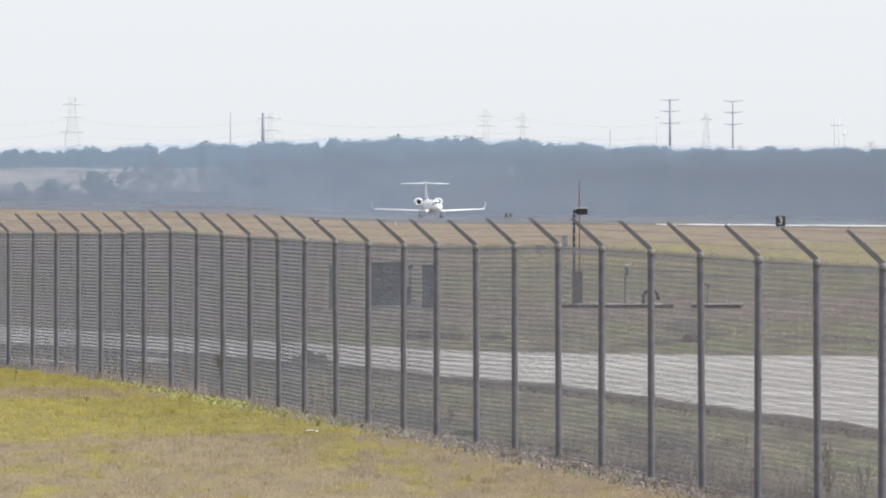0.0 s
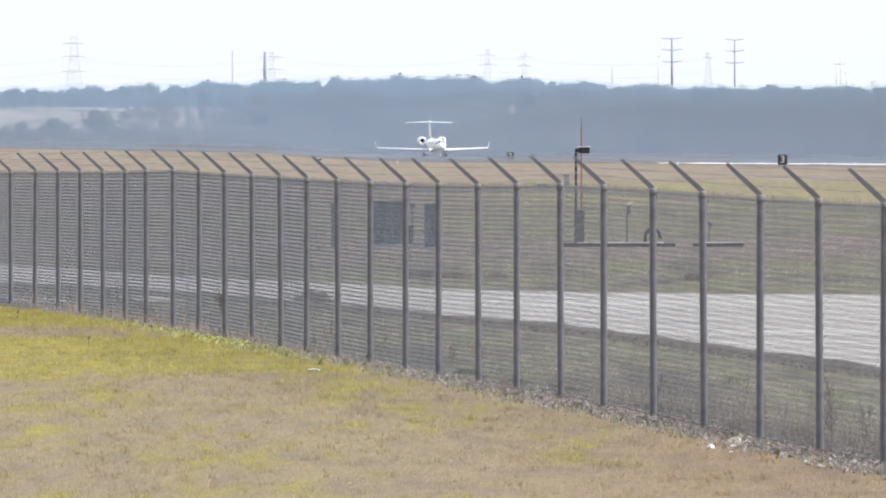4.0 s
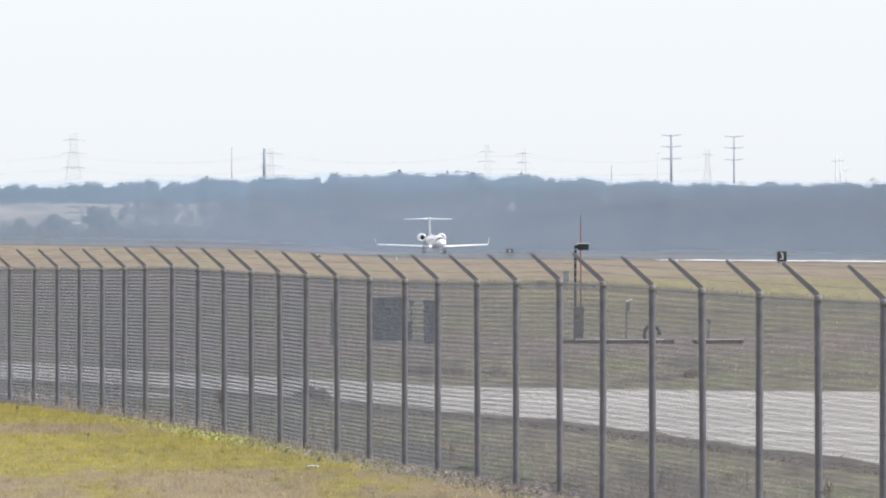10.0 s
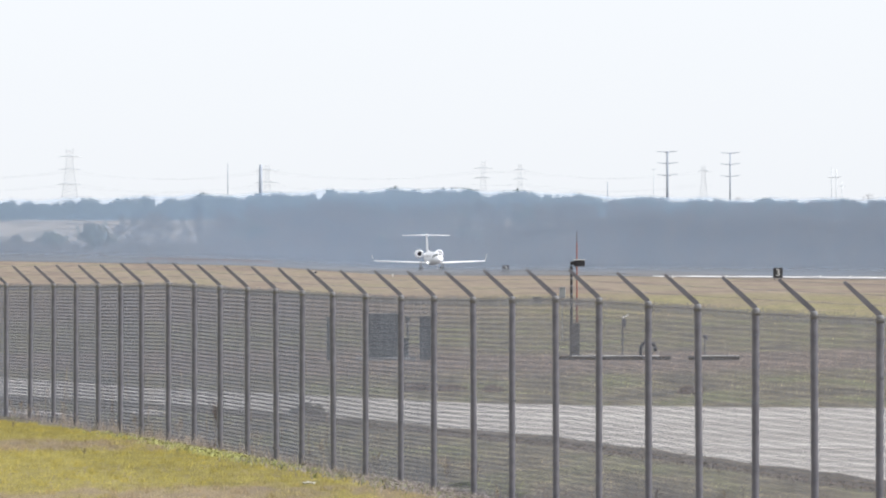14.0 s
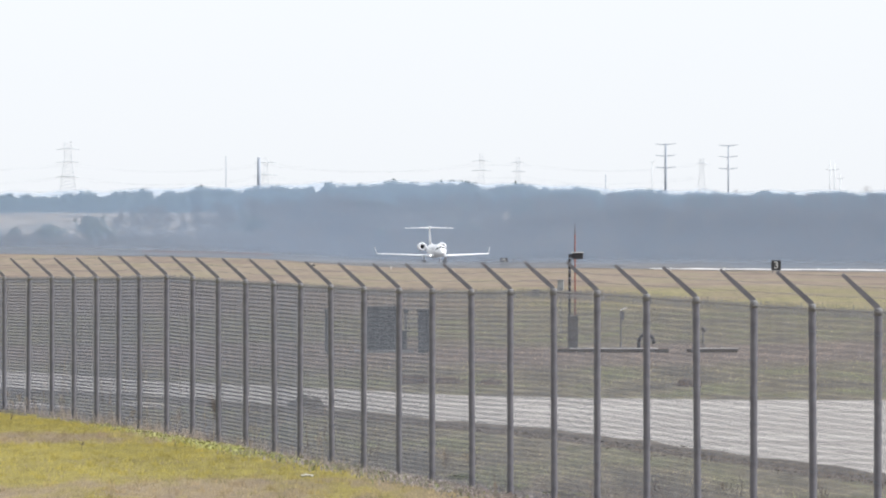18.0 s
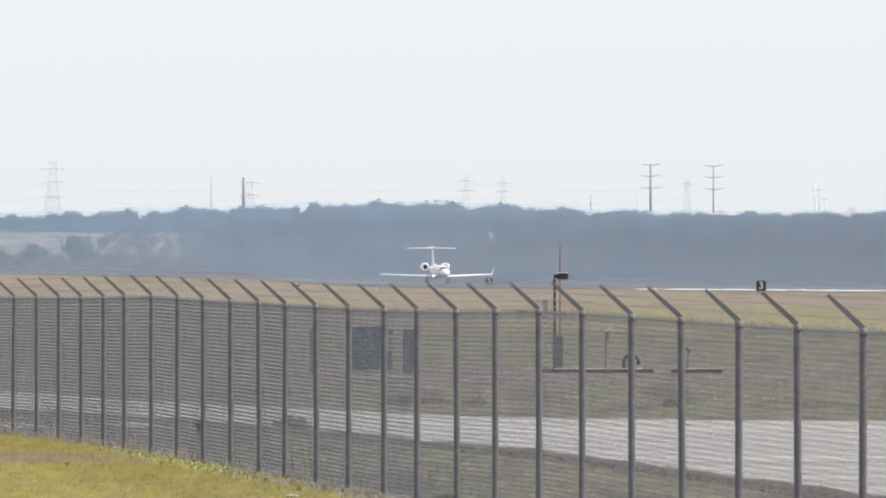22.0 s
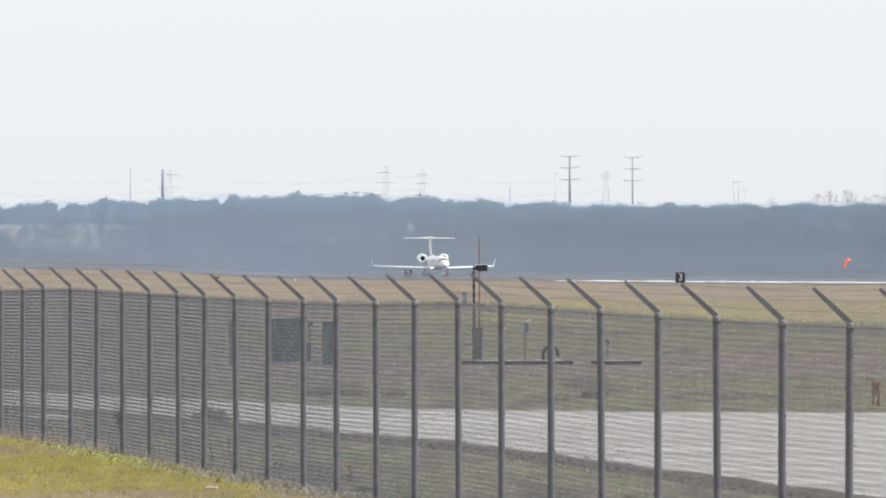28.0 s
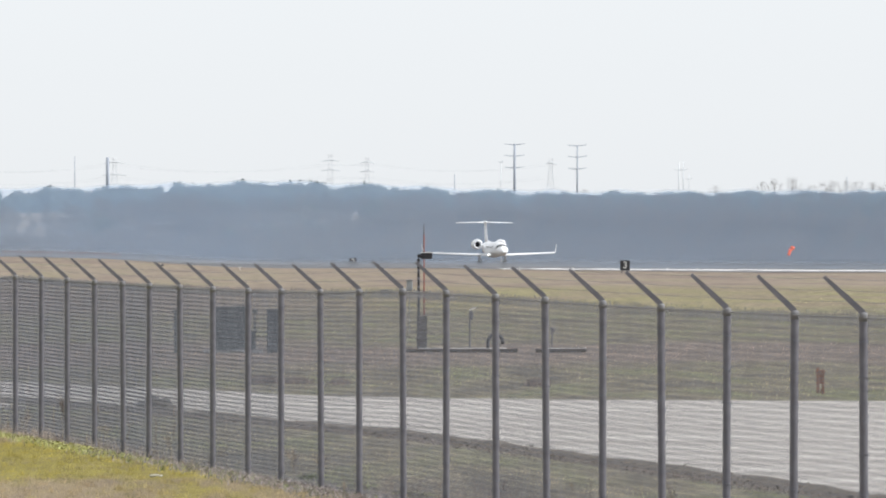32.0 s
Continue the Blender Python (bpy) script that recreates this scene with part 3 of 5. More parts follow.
def build_woods():
    everywhere = lambda s, y: True
    # wood edge behind the runway: low brush, rising into tall bare trees
    edge = lambda s: 4.5 + 7.6 / (1 + math.exp(-(s - 0.003) / 0.008)) - 2.2 / (1 + math.exp(-(s - 0.056) / 0.006))
    scatter("bare_wood", BARE_KINDS, belt(1, 620, lambda s, y: s > -0.018, 2090, 2260, edge, 0.14, (0.9, 1.4)), BARE, "grey leafless winter wood at the airfield's edge", "woods")
    scatter("brush", BRUSH_KINDS, belt(2, 800, everywhere, 2060, 2200, lambda s: 3.5 + 1.6 * hump(s, 0.02, 0.04), 0.32), BRUSH, "grey-brown brush and saplings along the runway", "bushes")
    scatter("back_brush", BRUSH_KINDS, belt(12, 620, everywhere, 2200, 2300, lambda s: 3.9 + 4.0 * hump(s, -0.012, 0.011) + 1.6 / (1 + math.exp(-s / 0.004)), 0.2), BRUSH, "grey-brown brush below the open field", "bushes")
    scatter("field_brush", BRUSH_KINDS, belt(14, 300, lambda s, y: s < -0.008 and math.sin(s * 400) + math.sin(s * 930 + 1) > -0.3, 2310, 2600, lambda s: 2.2, 0.35), BRUSH, "low hazy bushes scattered over the tan field", "bushes")
    scatter("slope_brush", BRUSH_KINDS, belt(16, 1700, lambda s, y: -0.036 < s < -0.008, 2320, 2760, lambda s: 3.0 + 3.6 * (s + 0.036) / 0.028, 0.3), BRUSH, "grey-brown brush thinning out into the tan field", "bushes")
    scatter("ridge_brush", BRUSH_KINDS, belt(15, 900, lambda s, y: s < -0.004, 2868, 2905, lambda s: 3.4, 0.4), CEDAR, "dark low growth at the foot of the ridge", "bushes")
    # slope woods, open field left free
    slope = lambda s, y: s > -0.021 + 0.005 * math.sin(y / 60) or y > 2860
    scatter("slope_wood", BARE_KINDS, belt(3, 1250, slope, 2300, 2800, lambda s: 6.6, 0.12, (1.1, 1.7)), BARE, "leafless wood on the slope behind the runway", "woods")
    scatter("ridge_wood", CLUMP_KINDS, belt(4, 1000, everywhere, 2880, 3060, ridge, 0.17, (0.55, 0.95)), CEDAR, "dark evergreen wood along the far ridge", "woods")
    scatter("ridge_wood_east", CLUMP_KINDS, belt(9, 420, lambda s, y: s > 0.012, 2880, 3040, ridge, 0.12, (0.8, 1.3)), CEDAR, "dense evergreen wood along the ridge", "woods")
    scatter("ridge_bare_wood", BARE_KINDS, belt(5, 150, everywhere, 2890, 3080, lambda s: ridge(s) - 1.4, 0.08, (1.0, 1.6)), BARE, "bare treetops between the evergreens of the ridge", "woods")
    scatter("back_wood", CLUMP_KINDS, belt(7, 260, everywhere, 3080, 3220, lambda s: ridge(s) - 1.5, 0.10, (1.1, 1.7)), CEDAR, "dark evergreen wood behind the ridge", "woods")
    scatter("edge_evergreens", CLUMP_KINDS, belt(8, 26, lambda s, y: s > -0.01, 2120, 2240, lambda s: 7.5, 0.15, (0.6, 0.9)), CEDAR, "dull green evergreens among the bare trees of the wood edge", "woods")
    scatter("slope_evergreens", CLUMP_KINDS, belt(6, 130, slope, 2400, 2740, lambda s: 6.4, 0.15, (0.9, 1.4)), CEDAR, "dark evergreens scattered through the slope wood", "woods")


def lone_tree(name, kind, x, y, h, wide, mat, label, group):
    ob = thing(name, (x, y, gz(x, y) - 0.05), label, "tree", group)
    v, f = kind
    sheet("crown", v * np.array([h * wide, h * wide, h]), f, mat, ob)
    bm = tube(bmesh.new(), [(0, 0, -0.2), (0.05 * h * 0.3, 0, 0.35 * h), (0, 0.02 * h, 0.75 * h)], [0.03 * h, 0.022 * h, 0.008 * h], 8)
    part("trunk", bm, BARK, ob)
    return ob


def build_lone_trees():
    for i, (x, y, h, w) in enumerate(((-107.0, 2290, 8.8, 1.0), (-99, 2290, 9.8, 1.2), (-87.5, 2290, 11.6, 1.05), (-84.0, 2300, 8.6, 0.9), (-47.0, 2300, 11.8, 0.9))):
        lone_tree("evergreen_tree", CLUMP_KINDS[i], x, y, h, w, CEDAR, "dark bushy evergreen tree in a tan field", "evergreens in the field")
    for i, (x, y, h, w) in enumerate(((97, 2950, 8.6, 1.2), (-96, 2960, 9.4, 1.2), (155, 2950, 11.0, 1.0), (159, 2950, 12.0, 1.0), (165, 2955, 12.4, 1.1), (171, 2958, 10.0, 1.1), (175, 2955, 10.8, 1.1), (179, 2960, 11.4, 1.2), (183, 2960, 11.2, 1.1), (187, 2958, 11.2, 1.2), (192, 2965, 10.8, 1.2), (197, 2965, 10.6, 1.3), (201, 2960, 9.8, 1.2), (140, 2955, 9.6, 1.0), (-100, 2955, 8.8, 1.3))):
        lone_tree("bare_tree", twig_tree(90 + i, 300, 0.36, 0.25, 0.0012), x, y, h - 0.9, w, BARE, "tall leafless tree that stands above the ridge", "bare trees on the ridge")


def build_farmhouse():
    """A pale-roofed house on the hill."""
    x, y = 197.0, 2868.0
    ob = thing("farmhouse", (x, y, gz(x, y)), "small house with a pale roof among the trees of the hill", "house", turn=12)
    part("wall", box(bmesh.new(), (0, 0, 1.5), (10.5, 7.0, 3.0), 0.03), PALE, ob)
    bm = rings(bmesh.new(), [[Vector((sx, yy, zz)) for yy, zz in ((-4.0, 2.8), (0, 5.1), (4.0, 2.8), (0, 4.85))] for sx in (-5.8, 5.8)])
    part("roof", bm, LITTER, ob, "pale sunlit metal roof")
    part("chimney", box(bmesh.new(), (2.6, 0.6, 5.1), (0.7, 0.7, 1.4), 0.03), BARK, ob)
    for wx in (-3.2, 3.0):
        win = part("window", box(bmesh.new(), (wx, -3.52, 1.6), (1.2, 0.06, 1.2), 0.01), DARK_GLASS, ob)
        part("sill", box(bmesh.new(), (wx, -3.58, 0.96), (1.4, 0.14, 0.08), 0.01), PALE, win)
    part("door", box(bmesh.new(), (0.2, -3.52, 1.03), (0.95, 0.06, 2.05), 0.01), BARK, ob)


build_woods()
build_lone_trees()
build_farmhouse()


# ---- haze: thin bluish sheets imitate haze over distant things; sun and sky light them ----
def haze_material(name, share, colour):
    """Bluish veil imitating haze; it thins out towards the sheet's upper edge (V of its UV map)."""
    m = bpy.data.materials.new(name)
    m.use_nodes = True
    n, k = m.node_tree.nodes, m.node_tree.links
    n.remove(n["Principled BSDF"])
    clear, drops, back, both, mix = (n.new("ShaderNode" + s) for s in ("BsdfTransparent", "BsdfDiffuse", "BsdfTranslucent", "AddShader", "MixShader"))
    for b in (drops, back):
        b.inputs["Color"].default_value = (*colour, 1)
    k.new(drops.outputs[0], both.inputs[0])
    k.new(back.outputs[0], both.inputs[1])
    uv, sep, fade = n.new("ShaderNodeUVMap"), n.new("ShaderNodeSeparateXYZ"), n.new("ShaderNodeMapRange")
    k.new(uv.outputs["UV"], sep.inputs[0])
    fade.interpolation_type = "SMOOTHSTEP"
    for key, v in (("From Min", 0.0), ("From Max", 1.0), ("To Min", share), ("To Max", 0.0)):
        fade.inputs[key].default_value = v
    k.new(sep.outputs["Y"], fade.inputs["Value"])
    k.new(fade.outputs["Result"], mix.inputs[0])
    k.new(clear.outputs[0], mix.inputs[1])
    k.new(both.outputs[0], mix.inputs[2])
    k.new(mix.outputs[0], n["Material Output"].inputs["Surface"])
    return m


def haze_sheet(y, share, colour, full_of, end_of):
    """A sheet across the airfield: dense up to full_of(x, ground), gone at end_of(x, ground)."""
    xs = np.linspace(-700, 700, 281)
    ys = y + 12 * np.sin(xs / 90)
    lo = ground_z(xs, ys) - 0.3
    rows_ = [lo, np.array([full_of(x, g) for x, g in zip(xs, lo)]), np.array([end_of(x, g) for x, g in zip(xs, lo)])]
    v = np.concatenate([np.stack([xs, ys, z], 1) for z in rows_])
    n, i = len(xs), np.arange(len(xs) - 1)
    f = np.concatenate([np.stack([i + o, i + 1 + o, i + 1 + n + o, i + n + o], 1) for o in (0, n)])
    ob = sheet("mist", v, f, haze_material("thin haze veil", share, colour), smooth=True)
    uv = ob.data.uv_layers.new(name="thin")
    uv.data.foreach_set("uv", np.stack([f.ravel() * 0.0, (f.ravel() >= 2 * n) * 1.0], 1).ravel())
    tagged(ob, "bluish half-clear sheet standing in for haze over the airfield", "haze", kind="structure")


def build_haze():
    def crowns(y, extra):                        # the line of the ridge's crowns, on the way to it
        def line(x, g):
            far = gz(x / y * 2960, 2960.0) + ridge(x / y) + extra
            return EYE + (far - EYE) * y / 2960
        return line
    # the low grey-blue veil imitates shimmer over the runway
    haze_sheet(1456.0, 0.66, (0.208, 0.228, 0.255), lambda x, g: g + 0.6, lambda x, g: g + 2.4)
    haze_sheet(2010.0, 0.10, (0.40, 0.46, 0.54), lambda x, g: g + 3.0, lambda x, g: g + 13.0)
    haze_sheet(2035.0, 0.33, (0.383, 0.480, 0.612), crowns(2035.0, 0.5), crowns(2035.0, 2.0))
    haze_sheet(2400.0, 0.05, (0.37, 0.49, 0.63), crowns(2400.0, 0.5), crowns(2400.0, 2.0))
    haze_sheet(2848.0, 0.13, (0.33, 0.50, 0.70), crowns(2848.0, 0.5), crowns(2848.0, 2.0))


build_haze()


# ---- pylons ----
def lattice_pylon(x, y, top, base_w, arms, label):
    z0 = gz(x, y)
    ob = thing("lattice_pylon", (x, y, z0), label, "pylon", "lattice pylons")
    h = top - z0
    bm = bmesh.new()
    def half(z):
        return base_w / 2 * (1 - 0.70 * min(z / (h * 0.8), 1))
    for sx in (-1, 1):
        for sy in (-1, 1):
            tube(bm, [(sx * half(z), sy * half(z), z) for z in (0, h * 0.8, h)], 0.085, 5)
    part("leg_frame", bm, PYLON, ob)
    steps = np.linspace(0, h, 23)
    for sy in (-1, 1):
        bm = bmesh.new()
        for z0_, z1_ in zip(steps, steps[1:]):
            for s in (-1, 1):
                tube(bm, [(s * half(z0_), sy * half(z0_), z0_), (-s * half(z1_), sy * half(z1_), z1_)], 0.05, 4)
        part("bracing", bm, PYLON, ob)
    for z, w in arms:
        z -= z0
        bm = tube(bmesh.new(), [(-w / 2, 0, z), (-half(z), 0, z + 0.5), (half(z), 0, z + 0.5), (w / 2, 0, z)], [0.12, 0.3, 0.3, 0.12], 5)
        part("crossarm", bm, PYLON, ob)
    return ob


def pole_pylon(x, y, top, r, arms, label, mat=POLE, name="pole_pylon"):
    z0 = gz(x, y)
    ob = thing(name, (x, y, z0), label, "pole", "steel poles")
    h = top - z0
    part("shaft", tube(bmesh.new(), [(0, 0, 0), (0, 0, h * 0.5), (0, 0, h)], [r, r * 0.85, r * 0.65], 10), mat, ob, smooth=True)
    for z, w in arms:
        z -= z0
        bm = tube(bmesh.new(), [(-w / 2, 0, z + 0.1), (0, 0, z - 0.25), (w / 2, 0, z + 0.25)], [0.1, 0.2, 0.1], 6)
        part("crossarm", bm, mat, ob)
    return ob


def build_pylons():
    D = 4400.0
    k = D / 16000
    up = lambda v: EYE + v * k
    def lat(b, hi, arm_levels, w, base):
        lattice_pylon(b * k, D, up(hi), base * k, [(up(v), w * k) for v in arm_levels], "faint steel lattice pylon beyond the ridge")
    lat(-656, 178, (164, 141, 115), 42, 40)
    lat(-306, 150, (140, 118), 42, 22)
    lat(76, 156, (143, 126), 34, 22)
    lat(141, 150, (140, 124), 26, 18)
    lat(466, 148, (138,), 20, 22)
    D = 3500.0
    k = D / 16000
    up = lambda v: EYE + v * k
    def mono(b, hi, r, arm_levels, w, label, mat=POLE):
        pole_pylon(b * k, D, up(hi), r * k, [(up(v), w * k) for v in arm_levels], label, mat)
    mono(-318, 150, 4.0, (), 0, "thick dark steel pole rising from the ridge")
    mono(402, 174, 2.6, (173, 153, 132), 36, "grey steel power pole with three crossarms")
    mono(513, 171, 1.6, (171, 151, 130), 34, "slender grey power pole with three crossarms")
    mono(-376, 152, 0.9, (), 0, "slender grey pole above the trees")
    mono(296, 120, 1.0, (), 0, "short slender grey pole above the trees")
    mono(378, 143, 0.9, (142,), 8, "faint pale lamp mast above the trees", PYLON)
    for b in (693, 701):
        mono(b, 142, 1.1, (128,), 16, "faint pale twin pole above the trees", PYLON)
    mono(991, 116, 0.9, (), 0, "slender grey pole above the trees")
    mono(711, 120, 1.0, (112,), 12, "faint pale pole above the trees", PYLON)


def build_cables():
    ob = thing("power_line", (0, 4400, 0), "faint sagging power cables between the lattice pylons", "cable")
    k = 4400 / 16000
    towers = [-1100, -656, -306, 76, 141, 466]
    for lev in (138, 115):
        for s in (-16, 16):
            bm = bmesh.new()
            for b0, b1 in zip(towers, towers[1:]):
                pts = []
                for t in np.linspace(0, 1, 7):
                    sag = 14 * 4 * t * (1 - t) * min(1, (b1 - b0) / 350)
                    pts.append(((b0 + (b1 - b0) * t + s) * k, 0, EYE + (lev - sag) * k))
                tube(bm, pts, 0.035, 4)
            part("cable", bm, PYLON, ob)


build_pylons()
build_cables()


# ---- fence ----
# how far single posts stand out of line along the view's width, in cm, from post -7 on, and how far the fence's foot rises
POST_SHIFT = (1.6, 4.6, 6.6, 5.2, 3.6, 0.6, -4.4, -2.3, 0.4, 1.6, 2.8, 4.4, -0.8, 1.0, 0.6, 2.2, -1.2, 1.4, -1.0, 0.6, -2.2, -0.6, -1.2, -0.8, 0.0, 0.4, -1.2, -3.6)
POST_RISE = ((-11, -0.03), (-7, 0.0), (-3, 0.048), (-1, 0.085), (0, 0.105), (2, 0.075), (5, 0.049), (8, 0.026), (10, 0.046), (12, 0.087), (13, 0.082), (14, 0.06), (15, 0.041), (16, 0.021), (18, 0.004), (23, 0.0))


def post_place(n):
    """Post n of the fence; it bends a little at post 0."""
    y = 137.0 - 3.07 * n
    x = -4.10 + 0.448 * n if n >= 0 else -4.11 + 0.475 * n - 0.004 * n * n
    x += 0.01 * float(np.interp(n, range(-7, 21), POST_SHIFT))
    return Vector((x, y, float(np.interp(n, *zip(*POST_RISE)))))


POSTS = range(-11, 24)
FENCE_H = 2.40


def build_fence():
    fence = thing("fence", (0, 0, 0), "tall chain-link airfield fence with slanted barbed-wire arms", "fence")
    rng = random.Random(4)
    bm = tube(bmesh.new(), [(0, 0, z) for z in (-0.1, -0.08, 1.2, FENCE_H - 0.05, FENCE_H - 0.02, FENCE_H)], [0.036, 0.036, 0.036, 0.036, 0.036, 0.03], 12)
    post_me = part("post", bm, GALV, fence, smooth=True)
    # cap with a socket, and the arm that leans outwards
    bm = rings(bmesh.new(), [circle((0, 0, z), (0, 0, 1), r, 12) for z, r in ((FENCE_H - 0.072, 0.0372), (FENCE_H - 0.012, 0.0372), (FENCE_H + 0.002, 0.032), (FENCE_H + 0.006, 0.012))])
    cap_me = part("cap", bm, POST_CAP, post_me, "cast post cap", smooth=True)
    bm = bmesh.new()
    a_, b_ = Vector((0.014, 0, FENCE_H - 0.012)), Vector((-0.330, -0.05, FENCE_H + 0.304))
    d = (b_ - a_).normalized()
    n1 = d.cross((0, 1, 0)).normalized()
    n2 = d.cross(n1).normalized()
    loops = []
    for p, w in ((a_, 0.012), (a_ + (b_ - a_) * 0.07, 0.025), (a_ + (b_ - a_) * 0.5, 0.023), (b_, 0.015)):
        loops.append([p + n1 * w * i + n2 * 0.016 * j for i, j in ((-1, -1), (1, -1), (1, 1), (-1, 1))])
    rings(bm, loops)
    arm_me = part("arm", bm, GALV, post_me, "slanted pressed-steel barbed-wire arm")
    bm = tube(bmesh.new(), [(0.041 * math.cos(t), 0.041 * math.sin(t), 0.018 * math.sin(t)) for t in np.linspace(0, 6.283, 13)], 0.003, 5)
    tie_me = part("tie_wire", bm, WIRE, fence)
    tie_data = tie_me.data
    meshes = (post_me.data, cap_me.data, arm_me.data)
    first = True
    tips = []
    for n in POSTS:
        p = post_place(n)
        if first:
            post, cap, arm = post_me, cap_me, arm_me
            first = False
        else:
            post, cap, arm = (new(o.name.split(".")[0], me) for o, me in zip((post_me, cap_me, arm_me), meshes))
            post.parent, cap.parent, arm.parent = fence, post, post
            tagged(cap, "cast post cap")
            tagged(arm, "slanted pressed-steel barbed-wire arm")
        tilt = (rng.gauss(0, 0.25), rng.gauss(0, 0.25))
        m = pose(p.x, p.y, p.z + rng.gauss(0, 0.004), tilt[0], tilt[1], rng.gauss(0, 1.5))
        post.matrix_local = m
        for k in range(7):
            tie = tie_me if tie_me.parent == fence else new("tie_wire", tie_data)
            tie.parent = post
            tie.matrix_local = pose(0, 0, 0.2 + 0.33 * k + rng.gauss(0, 0.03), rng.gauss(0, 6), rng.gauss(0, 6), rng.uniform(0, 360))
        tips.append([m @ (a_ + (b_ - a_) * s) for s in (0.35, 0.66, 0.97)])
    # chain-link, panel by panel: two families of slanting wires that cross
    w, v, r = 0.078, 0.108, 0.0021
    slope = v / w
    for n in list(POSTS)[:-1]:
        p, q = post_place(n), post_place(n + 1)
        along = q - p
        length = along.length
        along.normalize()
        out = Vector((-along.y, along.x, 0)).normalized()
        segs = []
        lo, hi = 0.04, FENCE_H - 0.04
        run = (hi - lo) / slope
        for sgn in (1, -1):
            x = -run if sgn > 0 else 0.0
            while x < (length if sgn > 0 else length + run):
                x0, z0, x1, z1 = x, lo, x + sgn * run, hi
                if sgn > 0:
                    if x0 < 0: z0, x0 = lo - x * slope, 0.0
                    if x1 > length: z1, x1 = lo + (length - x) * slope, length
                else:
                    if x0 > length: z0, x0 = lo + (x - length) * slope, length
                    if x1 < 0: z1, x1 = lo + x * slope, 0.0
                if z1 - z0 > 0.02:
                    bow = out * (0.0016 * sgn + 0.041)
                    segs.append((p + along * x0 + bow + Vector((0, 0, z0)), p + along * x1 + bow + Vector((0, 0, z1))))
                x += w
        crossing, x = len(segs), 0.0
        while x < length:                        # twisted wire ends that stand above the rail
            c = p + along * x + out * 0.041 + Vector((0, 0, hi - 0.01))
            segs.append((c, c + along * rng.uniform(-0.02, 0.02) + Vector((0, 0, rng.uniform(0.03, 0.065)))))
            x += w * rng.uniform(0.8, 1.2)
        vv, ff = wires([[tuple(a) for a in s] for s in segs], np.where(np.arange(len(segs)) < crossing, r * (1.0 + 0.52 * min(1.0, max(0.0, (11 - n) / 8))), 0.0026))
        panel = sheet("mesh_panel", vv, ff, WIRE, fence)
        panel["label"] = "galvanised chain-link mesh"
        ends = []
        x = 0.0
        while x < length:                        # pale knuckled selvage below the top wire
            c = p + along * x + out * 0.043 + Vector((0, 0, hi - rng.uniform(0.05, 0.075)))
            ends.append((tuple(c), tuple(c + along * rng.uniform(-0.02, 0.02) + Vector((0, 0, 0.075)))))
            x += w * 0.45
        sheet("selvage", *wires(ends, 0.0021), GALV_PALE, panel)
    # top and bottom tension wires, the top one paler; three barbed strands
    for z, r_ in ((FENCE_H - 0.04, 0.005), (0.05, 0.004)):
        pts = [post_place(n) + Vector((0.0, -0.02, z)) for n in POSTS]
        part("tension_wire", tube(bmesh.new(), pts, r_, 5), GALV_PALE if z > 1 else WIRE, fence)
    for k in range(3):
        segs = []
        for t0, t1 in zip(tips, tips[1:]):
            a, b = t0[k], t1[k]
            last = a
            for s in np.linspace(0, 1, 6)[1:]:
                c = a.lerp(b, s) - Vector((0, 0, 0.008 * 4 * s * (1 - s)))
                segs.append((tuple(last), tuple(c)))
                last = c
            for j in range(1, 20):
                c = a.lerp(b, j / 20)
                c.z -= 0.008 * 4 * (j / 20) * (1 - j / 20)
                q = Vector((rng.gauss(0, 0.006), rng.gauss(0, 0.01), 0.007))
                segs.append((tuple(c + q), tuple(c - q)))
        sheet("barbed_wire", *wires(segs, 0.0013), WIRE, fence)


# ---- equipment between the road and the runway ----
def cabinet(x, y, w, d, h, label, doors=1, pad=0.0):
    ob = thing("equipment_cabinet", (x, y, gz(x, y)), label, "cabinet", "equipment cabinets")
    part("body", box(bmesh.new(), (0, 0, h / 2), (w, d, h), 0.015), CABINET, ob)
    part("roof", box(bmesh.new(), (0, -0.01, h + 0.02), (w + 0.06, d + 0.08, 0.05), 0.012), CABINET, ob)
    for i in range(doors):
        dw = w / doors
        cx = -w / 2 + dw * (i + 0.5)
        door = part("door", box(bmesh.new(), (cx, -d / 2 - 0.008, h * 0.5), (dw - 0.03, 0.018, h * 0.9), 0.005), CABINET, ob)
        part("handle", box(bmesh.new(), (cx + dw * 0.35, -d / 2 - 0.03, h * 0.55), (0.02, 0.03, 0.12), 0.005), GALV, door)
        for j in range(4):
            part("louvre", box(bmesh.new(), (cx, -d / 2 - 0.02, h * (0.75 + 0.03 * j)), (dw * 0.6, 0.012, 0.012), 0.003), CABINET, door)
    if pad:
        part("plinth", box(bmesh.new(), (0.1, 0, 0.03), (w + pad, d + 0.4, 0.1), 0.02), CASE, ob, "weathered concrete plinth")
    return ob


